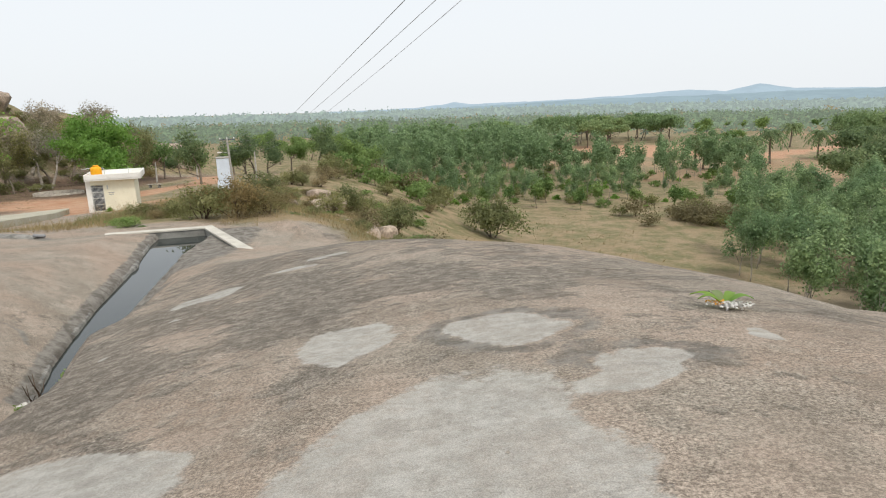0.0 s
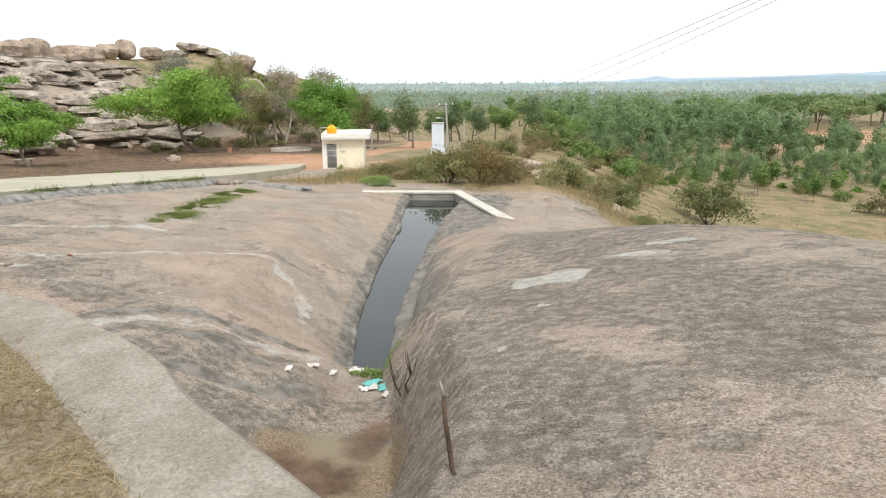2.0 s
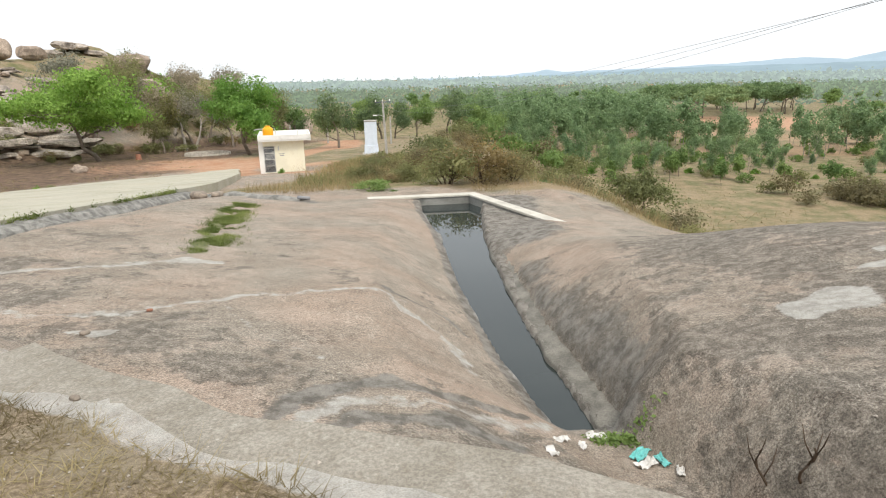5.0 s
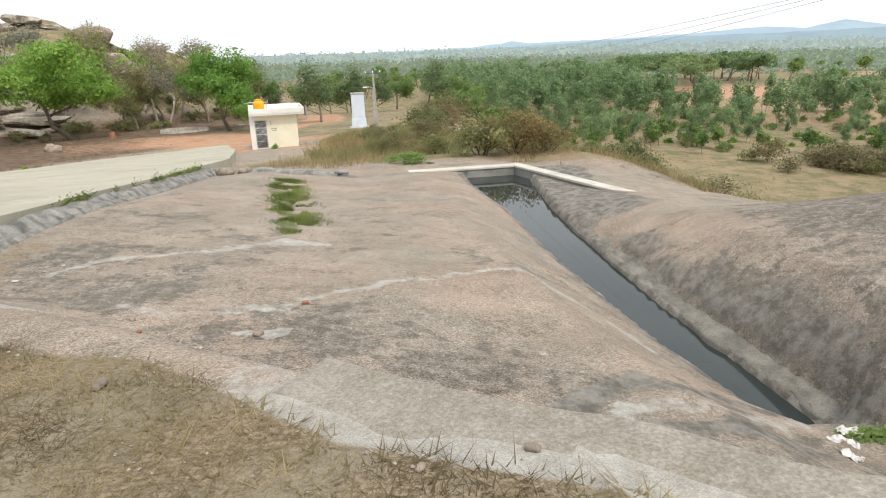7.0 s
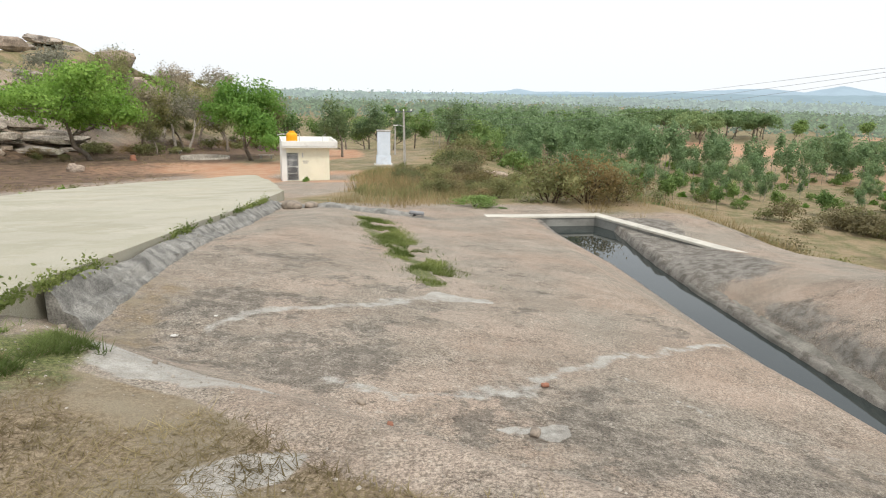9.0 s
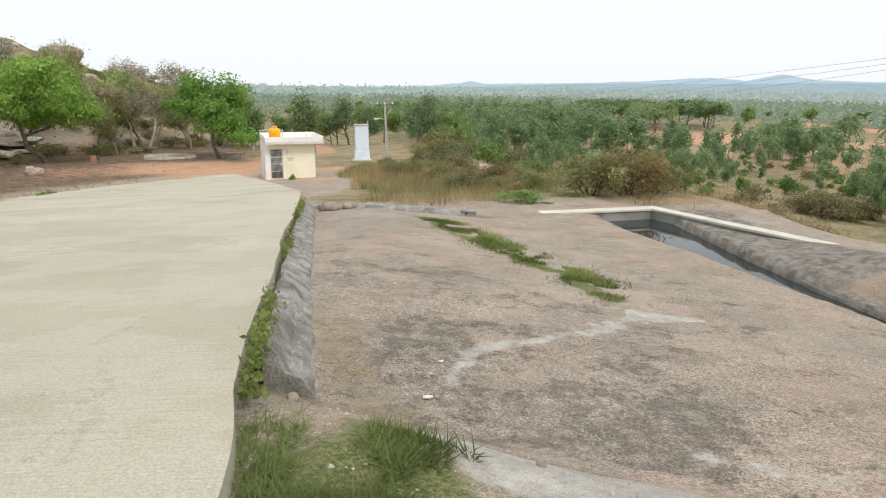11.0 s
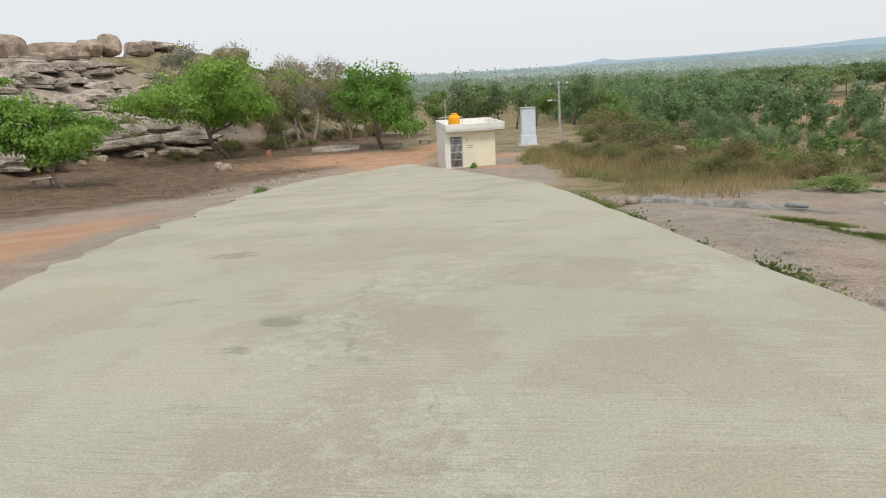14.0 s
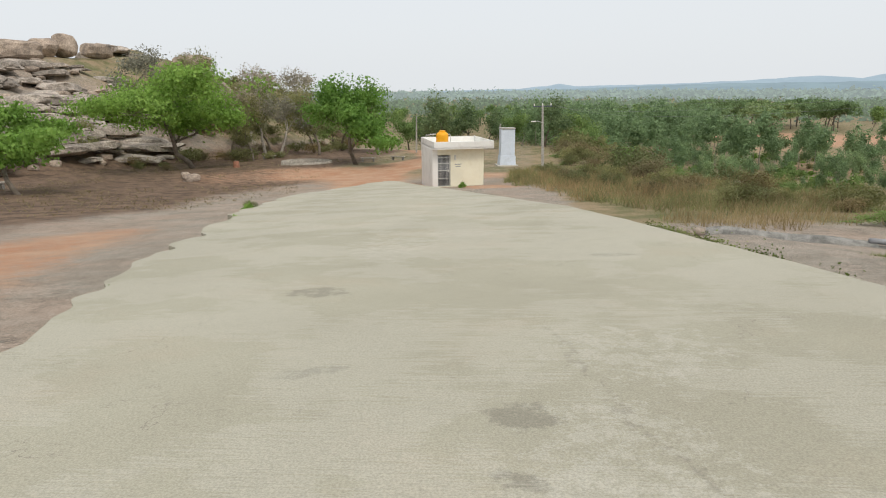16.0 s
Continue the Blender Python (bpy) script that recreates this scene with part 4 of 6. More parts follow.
# ---- pump house ----
def build_hut():
    hut = thing("pump_house", "small cream-painted pump house with flat white roof", "building", at=pose(-24.9, 47.4, z_at(-23.5, 48.6) + 0.02, 0, 0, 19.2))
    W, D, H, T = 3.33, 3.6, 2.42, 0.2
    door_x0, door_x1, door_h = 0.33, 1.17, 2.05
    base = -0.5
    # front wall in three pieces round the doorway
    part("wall", box((door_x0, T, H - base), (door_x0 / 2, T / 2, base), 0), M_WHITE, hut)
    part("wall", box((W - door_x1, T, H - base), ((W + door_x1) / 2, T / 2, base), 0), M_CREAM, hut, "cream-painted front wall")
    part("wall", box((door_x1 - door_x0, T, H - door_h), ((door_x0 + door_x1) / 2, T / 2, door_h), 0), M_CREAM, hut)
    part("wall", box((door_x1 - door_x0, T, 0.06 - base), ((door_x0 + door_x1) / 2, T / 2, base), 0), M_CREAM, hut)
    part("wall", box((T, D - T, H - base), (T / 2, T + (D - T) / 2, base), 0), M_WHITE, hut, "white-painted side wall")
    part("wall", box((T, D - T, H - base), (W - T / 2, T + (D - T) / 2, base), 0), M_CREAM, hut)
    part("wall", box((W - 2 * T, T, H - base), (W / 2, D - T / 2, base), 0), M_CREAM, hut)
    part("roof_slab", box((W + 0.52, D + 0.72, 0.14), (W / 2 + 0.28, D / 2 - 0.1, H), 0.012), M_WHITE, hut)
    x0, x1, y0, y1 = 0.02, W + 0.54, -0.46, D + 0.26
    for sx, sy, cx, cy in ((x1 - x0, 0.1, (x0 + x1) / 2, y0 + 0.05), (x1 - x0, 0.1, (x0 + x1) / 2, y1 - 0.05), (0.1, y1 - y0 - 0.2, x0 + 0.05, (y0 + y1) / 2), (0.1, y1 - y0 - 0.2, x1 - 0.05, (y0 + y1) / 2)):
        part("parapet", box((sx, sy, 0.42), (cx, cy, H + 0.05), 0.012), M_WHITE, hut)
    bm = bmesh.new()
    for cx, w_, z0, h_ in ((door_x0 + 0.03, 0.06, 0.06, 1.99), (door_x1 - 0.03, 0.06, 0.06, 1.99)):
        box((w_, 0.05, h_), (cx, 0.07, z0), 0.004, bm=bm)
    for z0 in (0.07, 0.55, 1.05, 1.5, 1.86):
        box((door_x1 - door_x0 - 0.12, 0.04, 0.045), ((door_x0 + door_x1) / 2, 0.07, z0), 0.004, bm=bm)
    door = part("door", bm, M_PIPE, hut, "closed pale-painted iron grille door")
    for k in range(9):
        v, f = tube([(door_x0 + 0.11 + k * 0.0775, 0.05, 0.1), (door_x0 + 0.11 + k * 0.0775, 0.05, 2.0)], [0.014, 0.014], 6)
        part("bar", mesh_from("bar", v, f, M_PIPE), None, door)
    part("lock", box((0.1, 0.05, 0.14), (door_x1 - 0.13, 0.025, 0.98), 0.01), M_PIPE, door, "pale lock box")
    # added dark sheet paints in the shade of the room behind the bars
    part("door_panel", box((door_x1 - door_x0 - 0.12, 0.012, 1.9), ((door_x0 + door_x1) / 2, 0.15, 0.08), 0), M_IRON, door, "dark backing sheet")
    part("meter_box", box((0.09, 0.07, 0.3), (1.45, -0.035, 1.72), 0.01), M_PIPE, hut, "small grey meter box")
    for k, wd in enumerate((0.42, 0.34)):
        part("lettering", box((wd, 0.006, 0.05), (1.66, -0.004, 1.42 - 0.13 * k), 0), M_WIRE, hut, "faded painted line of lettering")
    part("apron", box((0.9, 0.5, 0.5), (0.75, -0.27, -0.47), 0.02), M_CEMENT, hut, "cement doorstep")
    v, f = tube([(2.95, 0.9, H + 0.14), (2.95, 0.9, H + 0.75)], [0.03, 0.03], 8)
    part("vent_pipe", mesh_from("vent_pipe", v, f, M_PIPE), None, hut)
    # tank on the roof
    tank = thing("water_tank", "yellow plastic water tank on the pump house roof", "tank", at=hut.matrix_basis @ pose(0.78, 0.62, H + 0.14))
    prof = [(0.0, 0.0), (0.36, 0.0), (0.4, 0.05), (0.385, 0.2), (0.4, 0.24), (0.385, 0.44), (0.4, 0.48), (0.385, 0.66), (0.37, 0.74), (0.27, 0.84), (0.2, 0.86), (0, 0.86)]
    part("tank_body", mesh_from("tank_body", *lathe(prof, 24), M_YELLOW), None, tank)
    part("lid", mesh_from("lid", *lathe([(0, 0.86), (0.2, 0.86), (0.21, 0.92), (0.17, 0.96), (0, 0.97)], 20), M_YELLOW), None, tank)
    v, f = tube([(-0.3, 0.1, 0.72), (-0.6, 0.15, 0.72), (-1.0, 0.2, 0.66)], [0.035, 0.035, 0.035], 8)
    part("inlet_pipe", mesh_from("inlet_pipe", v, f, M_PIPE), None, tank, "pale inlet pipe")
    v, f = tube([(0.34, 0, 0.7), (0.5, 0, 0.72), (0.54, 0, 0.6), (0.54, 0, 0.0)], [0.03] * 4, 8)
    part("outlet_pipe", mesh_from("outlet_pipe", v, f, M_PIPE), None, tank)


def lathe(profile, sides):
    verts, faces = [], []
    for r_, z_ in profile:
        for s in range(sides):
            a = 2 * math.pi * s / sides
            verts.append([r_ * math.cos(a), r_ * math.sin(a), z_])
    for k in range(len(profile) - 1):
        for s in range(sides):
            a, b = k * sides + s, k * sides + (s + 1) % sides
            faces.append([a, b, b + sides, a + sides])
    return verts, faces


build_hut()


# ---- white pylon and poles ----
def build_pylon():
    p = thing("pylon", "white limewashed masonry pylon on a stepped plinth", "pylon", at=pose(-20.5, 66.9, z_at(-20.5, 66.9) - 0.05, 0, 0, 12))
    part("base_slab", box((1.9, 1.55, 0.3), (0, 0, -0.15), 0.03), M_CAP, p)
    part("plinth", box((1.5, 1.22, 0.85), (0, 0, 0.15), 0.03, taper=0.95), M_BLUEWHITE, p)
    part("shaft", box((1.3, 1.05, 2.4), (0, 0, 1.0), 0.02, taper=0.98), M_BLUEWHITE, p)
    part("cornice", box((1.36, 1.12, 0.12), (0, 0, 3.4), 0.02), M_POLE, p, "weathered grey capping")


build_pylon()


def build_pole(x, y, tall, arm, name, label, lean=0.0):
    z = z_at(x, y)
    p = thing(name, label, "pole", at=pose(x, y, z - 0.1, 0, lean, 0))
    part("post", box((0.24, 0.2, tall + 0.1), (0, 0, 0), 0.02, taper=0.62), M_POLE, p)
    if arm:
        part("crossarm", box((1.5, 0.08, 0.09), (0, 0, tall - 0.02), 0.01), M_IRON, p)
        for k in (-0.65, 0, 0.65):
            part("insulator", mesh_from("insulator", [[a + k, b, c + tall + 0.07] for a, b, c in lathe([(0, 0), (0.04, 0), (0.06, 0.08), (0.035, 0.1), (0.05, 0.17), (0, 0.19)], 8)[0]], lathe([(0, 0), (0.04, 0), (0.06, 0.08), (0.035, 0.1), (0.05, 0.17), (0, 0.19)], 8)[1], M_WHITE), None, p)
        v, f = tube([(0, -0.1, tall * 0.76), (-0.35, -0.3, tall * 0.79), (-0.6, -0.4, tall * 0.79)], [0.025] * 3, 6)
        part("lamp_arm", mesh_from("lamp_arm", v, f, M_PIPE), None, p)
        part("street_light", box((0.38, 0.16, 0.09), (-0.72, -0.46, tall * 0.78), 0.02), M_WHITE, p, "pale street light head")
    return p


build_pole(-17.5, 59.6, 5.2, True, "utility_pole", "leaning grey concrete utility pole with crossarm and light", -2)
build_pole(-33.5, 96, 5.0, False, "utility_pole", "plain grey concrete pole in the scrub", 1)
build_pole(-38, 92, 3.0, False, "fence_post", "thin pale concrete post near the trees", 2)
build_pole(-21.5, 84, 3.6, False, "fence_post", "thin pale concrete post beyond the pylon", 0)


def build_wires():
    crest = z_at(-17.5, 59.6) + 5.35
    for k in (-1, 0, 1):
        pts = []
        for i in range(61):
            y = 59.6 - i * 76.1 / 60
            p = Vector((2.65 - 0.303 * y + k * (0.95 - 0.0275 * y), y, 3.62 - 0.133 * y + 0.00065 * y * y + k * (0.67 - 0.048 * y + 0.00055 * y * y)))
            p = p.lerp(Vector((-17.5 + 0.65 * k, y, crest)), float(smooth(34, 59.6, y)))
            p = p.lerp(Vector((8.8 + 1.0 * k, y, 6.4)), float(smooth(-3, -16.5, y)))
            pts.append(p)
        v, f = tube(pts, [0.004] * 61, 5)
        tagged(new("power_line", mesh_from("power_line", v, f, M_WIRE)), "thin overhead power line strung from the utility pole", "wire", "power lines")
    top = 6.4
    post = thing("utility_pole", "grey concrete pole carrying the power lines", "pole", at=pose(8.8, -16.5, z_at(8.8, -16.5) - 0.1))
    part("post", box((0.24, 0.2, top - 0.1 - z_at(8.8, -16.5)), (0, 0, 0), 0.02, taper=0.62), M_POLE, post)
    part("crossarm", box((2.4, 0.08, 0.09), (0, 0, top - 0.08 - z_at(8.8, -16.5)), 0.01), M_IRON, post)


build_wires()


# ---- boulders ----
def rock_mesh(seed, flat=0.7, rough=0.22, name="boulder", material=None, level=3, block=0.66, cuts=0):
    bm = bmesh.new()
    bmesh.ops.create_icosphere(bm, subdivisions=level, radius=1)
    off = Vector((seed * 3.1, seed * 1.7, seed * 5.3))
    for v in bm.verts:
        p = v.co.normalized()
        k = 1 + rough * noise.noise(p * 1.3 + off) + rough * 0.55 * noise.noise(p * 3.1 + off) + rough * 0.3 * noise.noise(p * 7 + off)
        q = p * k
        q = Vector([math.copysign(abs(c) ** block, c) for c in q])
        v.co = Vector((q.x, q.y * 0.85, q.z * flat))
    # broken faces: what stands past a plane is struck off
    rng = np.random.default_rng(int(seed * 7 + 1))
    for _ in range(cuts):
        d = Vector(rng.normal(0, 1, 3)).normalized()
        far = max(v.co.dot(d) for v in bm.verts) * rng.uniform(0.62, 0.86)
        for v in bm.verts:
            over = v.co.dot(d) - far
            if over > 0:
                v.co -= d * over * 0.94
    me = bpy.data.meshes.new(name)
    bm.to_mesh(me)
    bm.free()
    me.materials.append(material or M_BOULDER)
    me.polygons.foreach_set("use_smooth", np.full(len(me.polygons), cuts == 0))
    return me


def scaled(x, y, z, size, turn, tip=0.0, sx=1.0, sz=1.0):
    return pose(x, y, z, tip, tip * 0.6, turn) @ Matrix.Diagonal((size * sx, size, size * sz, 1))


def build_boulders():
    rng = np.random.default_rng(11)
    kinds = [rock_mesh(s, f, 0.25, cuts=6) for s, f in ((1, 0.75), (2, 0.6), (3, 0.85), (4, 0.5), (5, 0.68))]
    slabs = [rock_mesh(s, f, 0.34, "rock_ledge", M_LEDGE, 3, 0.5, 9) for s, f in ((7, 0.3), (8, 0.4), (9, 0.34), (10, 0.45))]

    def put(me, x, y, size, turn, tip=0, sx=1.0, sz=1.0, sink=0.25, label="", group="", name="boulder"):
        z = z_at(x, y)
        ob = new(name, me)
        ob.matrix_basis = scaled(x, y, z + size * sz * (0.5 - sink), size, turn, tip, sx, sz)
        tagged(ob, label, "boulder", group)

    # the crest of the rocky hill: the stacked blocks against the sky
    eye = (-3.9, 1.85)
    for az, r_, size, k, sx, sz in ((44.0, 112, 3.0, 1, 1.5, 0.8), (41.8, 110, 2.0, 0, 1, 1), (40.6, 108, 1.9, 2, 0.9, 1.1), (43.0, 106, 1.7, 3, 1, 1), (48.3, 112, 2.0, 1, 1, 1),
                                (48.0, 106, 2.5, 0, 1.2, 1), (46.8, 104, 2.4, 2, 1, 1.15), (50.9, 112, 2.4, 3, 1.3, 1), (38.6, 112, 2.0, 4, 1.2, 0.9), (45.2, 102, 1.4, 4, 1, 1),
                                (52.6, 106, 2.2, 2, 1, 1), (31.2, 128, 2.9, 4, 1.5, 0.9), (29.9, 126, 2.2, 1, 1.3, 0.8), (36.0, 248, 3.4, 3, 1.9, 0.6), (35.0, 246, 3.0, 1, 1.7, 0.6), (37.2, 246, 3.0, 3, 1.8, 0.6), (34.0, 244, 2.4, 4, 1.6, 0.7), (38.4, 246, 2.6, 2, 1.7, 0.6), (35.6, 238, 2.4, 0, 1.7, 0.6), (36.8, 238, 2.4, 4, 1.7, 0.6),
                                (55, 104, 2.6, 0, 1.2, 1), (58, 100, 2.4, 1, 1.2, 1)):
        x, y = eye[0] - r_ * math.sin(radians(az)), eye[1] + r_ * math.cos(radians(az))
        if az > 38 and r_ < 120:
            r_ = 83.2 / (0.85 * math.sin(radians(az)) + 0.15 * math.cos(radians(az)))
            x, y = eye[0] - r_ * math.sin(radians(az)), eye[1] + r_ * math.cos(radians(az))
        put(slabs[k % 4] if r_ > 200 else kinds[k], x, y, size * 0.94, rng.uniform(0, 360), rng.uniform(-6, 6), sx, sz * (1.6 if r_ > 200 else 1), 0.15 if r_ > 200 else -0.05, "rounded tan granite boulder on the hill crest", "hill crest boulders")
    # ledges and blocks strewn down its face
    for k in range(520):
        az, r_ = rng.uniform(36, 62), rng.uniform(76, 118)
        x, y = eye[0] - r_ * math.sin(radians(az)), eye[1] + r_ * math.cos(radians(az))
        if float(hill_side(x, y)) < 2:
            continue
        if rng.random() < 0.74:
            put(slabs[k % 4], x, y, rng.uniform(0.6, 2.1), rng.uniform(20, 70), rng.uniform(-9, 9), rng.uniform(1.2, 2.0), rng.uniform(0.4, 0.95), 0.15, "flat weathered granite ledge on the hillside", "hillside ledges", "rock_ledge")
        else:
            put(kinds[k % 5], x, y, rng.uniform(0.4, 1.1), rng.uniform(0, 360), rng.uniform(-12, 12), rng.uniform(0.9, 1.5), rng.uniform(0.6, 1.0), 0.15, "weathered granite block on the hillside", "hillside blocks")
    # rocks behind the pump house and on the slope
    for x, y, size, k, sx in ((-57.5, 143, 4.2, 0, 1.2), (-54.5, 145, 3.2, 2, 1), (-78.6, 121.5, 2.8, 0, 1.3), (-9.1, 43.8, 0.5, 3, 1.8), (-7.0, 47, 1.0, 1, 1.6), (-4.5, 38, 0.45, 3, 1.7), (-2.2, 42, 0.7, 2, 1.1), (-3.4, 44, 0.6, 4, 1.2),
                              (-10, 60, 0.9, 3, 1.8), (-9.2, 58.5, 1.0, 1, 1.2), (-2.6, 33, 0.6, 4, 1.3), (-45, 55, 0.6, 1, 1.3), (-46.5, 57, 0.5, 2, 1)):
        put(kinds[k], x, y, size, rng.uniform(0, 360), 0, sx, 1, 0.15, "grey-tan granite boulder among dry scrub", "slope boulders")
    # loose stones on the terrace and the slab
    small = [rock_mesh(s, 0.6, 0.35, "stone", M_STONE, 2) for s in (21, 22, 23)]
    bricky = rock_mesh(25, 0.55, 0.35, "stone", M_REDSTONE, 2)
    for x, y, size, me in ((-11.0, 5.95, 0.09, small[0]), (-10.78, 8.9, 0.07, bricky), (-10.95, 8.0, 0.1, small[1]), (-14.8, 8.95, 0.1, small[2]), (-12.3, 6.3, 0.08, small[0]), (-12.15, 8.2, 0.07, small[1]), (-11.9, 7.85, 0.06, bricky),
                           (-8.9, 5.2, 0.06, small[2]), (-16.6, 21.6, 0.3, small[0]), (-16.1, 21.9, 0.22, small[1]), (-4.0, 5.0, 0.07, small[1]), (-5.1, 5.0, 0.06, bricky), (-9.3, 5.1, 0.045, small[0]), (-13.5, 8.0, 0.05, small[2])):
        put(me, x, y, size * (0.42 if size < 0.15 else 0.8), rng.uniform(0, 360), 0, 1.3, 1, 0.1, "small loose weathered stone on the ground", "loose stones", "stone")
    # scattered pebbles: too many to count
    pieces = []
    for k in range(2200):
        x, y = rng.uniform(-15, 1), rng.uniform(1.5, 12)
        if k > 500:
            x = rng.uniform(-14.6, -3.2)
            y = float(terrace_edge(x)) + rng.uniform(-1.3, 0.25)
        gap, _ = channel(x, y)
        if gap < 0.3:
            continue
        v = np.array([(1, 0, 0), (-1, 0, 0), (0, 1, 0), (0, -1, 0), (0, 0, 0.7), (0, 0, -0.7)]) * rng.gamma(2.0, 0.0026) * rng.uniform(0.7, 1.3, (6, 3)) + (x, y, z_at(x, y) + 0.004)
        pieces.append((v, [[0, 2, 4], [2, 1, 4], [1, 3, 4], [3, 0, 4], [2, 0, 5], [1, 2, 5], [3, 1, 5], [0, 3, 5]]))
    tagged(new("pebbles", mesh_from("pebbles", *joined(pieces), M_PEBBLE, False)), "scattered small pebbles and grit on the granite", "pebbles", kind="stuff")
    # stone rings and benches under the trees
    ring = []
    for k in range(26):
        a = 2 * math.pi * k / 26
        ring.append((-42.2 + 2.6 * math.cos(a), 74.3 + 2.0 * math.sin(a)))
    ring.append(ring[0])
    path = np.array([(x, y, z_at(-42.2, 74.3)) for x, y in ring])
    tagged(new("tree_ring", mesh_from("tree_ring", *loft(path, lambda k: [(-0.18, -0.4), (-0.16, 0.32), (0.16, 0.32), (0.18, -0.4)]), M_CEMENT)), "low cement ring seat round a tree base", "planter")
    for x, y, turn in ((-49.5, 82, 10), (-36, 77, 15), (-33, 79, -10), (-55, 47, 60)):
        bench = thing("stone_bench", "low grey stone slab bench under the trees", "bench", "stone benches", at=pose(x, y, z_at(x, y), 0, 0, turn))
        part("seat", box((1.7, 0.45, 0.1), (0, 0, 0.38), 0.02), M_CEMENT, bench)
        for sx in (-0.6, 0.6):
            part("leg", box((0.18, 0.4, 0.45), (sx, 0, -0.06), 0.02), M_KERB, bench)
    stump = thing("cut_stump", "cut reddish tree stump in the leaf litter", "stump", at=pose(-47.5, 68.5, z_at(-47.5, 68.5) - 0.1))
    part("trunk", mesh_from("trunk", *lathe([(0.42, 0), (0.3, 0.25), (0.27, 0.7), (0, 0.72)], 14), M_REDSTONE), None, stump)


build_boulders()


# ---- trees ----
def branches(rng, base, up, tall, spread_, levels, trunk_r, splits=(3, 5), straight=0.15):
    """Limbs of a tree as (points, radii), and the tips that carry leaves."""
    limbs, tips = [], []

    def grow(p, d, length, r_, level):
        n = 5
        pts, rad = [p], [r_]
        for i in range(n):
            d = d + rng.normal(0, straight, 3)
            d = d / np.linalg.norm(d)
            pts.append(pts[-1] + d * length / n)
            rad.append(r_ * (1 - 0.55 * (i + 1) / n))
        limbs.append((pts, rad))
        if level >= levels:
            tips.extend([pts[-1], pts[-2], pts[-3]])
            return
        for _ in range(rng.integers(*splits)):
            k = rng.integers(2, n + 1)
            out = rng.normal(0, 1, 3)
            out[2] = abs(out[2]) * 0.35
            out /= np.linalg.norm(out)
            nd = d * (1 - spread_) + out * spread_
            grow(pts[k], nd / np.linalg.norm(nd), length * rng.uniform(0.55, 0.8), rad[k] * 0.62, level + 1)
        if level > 0:
            tips.append(pts[-1])

    grow(np.array(base, float), np.array(up, float), tall, trunk_r, 0)
    return limbs, np.array(tips)


def make_tree(name, label, category, seed, tall, wide, leaf, bark, leaf_size, count, clump=0.9, levels=3, trunk=0.35, trunk_r=0.2, flat=0.6, spread_=0.6, group="", low=0.25, stems=1, sparse=0.0):
    """A tree or shrub at the origin: trunk with limbs, and a crown of leaf clumps about their tips."""
    rng = np.random.default_rng(seed)
    ob = thing(name, label, category, group)
    pieces, tips = [], []
    for s in range(stems):
        a = rng.uniform(0, 2 * np.pi)
        up = (0.35 * math.cos(a), 0.35 * math.sin(a), 1) if stems > 1 else (rng.normal(0, 0.07), rng.normal(0, 0.07), 1)
        limbs, tp = branches(rng, (0, 0, -0.25), up, tall * trunk, spread_, levels, trunk_r)
        pieces += limbs
        tips.append(tp)
    tips = np.concatenate(tips)
    # fit the limbs to the tree's outline
    top, reach = tips[:, 2].max(), np.percentile(np.hypot(tips[:, 0], tips[:, 1]), 92)
    kz, kx = tall * 0.93 / top, wide / 2 / max(reach, 0.1)
    fit_ = lambda p: np.asarray(p) * (kx, kx, kz)
    tubes = [tube(fit_(p), np.array(r_) * min(1.0, 0.5 + 0.5 * kx), 7 if i < 1 else 4) for i, (p, r_) in enumerate(pieces)]
    part("trunk", mesh_from("trunk", *joined(tubes), bark), None, ob)
    tips = fit_(tips)
    tips = tips[tips[:, 2] > tall * low]
    if sparse:
        tips = tips[rng.random(len(tips)) > sparse]
    pick = tips[rng.integers(0, len(tips), count)]
    c = pick + rng.normal(0, clump, (count, 3)) * (1, 1, flat)
    c[:, 2] = np.maximum(c[:, 2], tall * low * 0.7)
    facing = (c - pick) / clump + 0.5 * (c - tips.mean(0)) / (wide / 2) + (0, 0, 0.45)
    part("crown", mesh_from("crown", *cards(rng, c, leaf_size, 1.6, 0.35, facing), leaf, False), None, ob)
    return ob


def place(ob, x, y, turn=0, size=1.0, sz=1.0, copy=True, sink=0.0):
    m = pose(x, y, z_at(x, y) - sink, 0, 0, turn) @ Matrix.Diagonal((size, size, size * sz, 1))
    if copy:
        return copy_thing(ob, m)
    ob.matrix_basis = m
    return ob


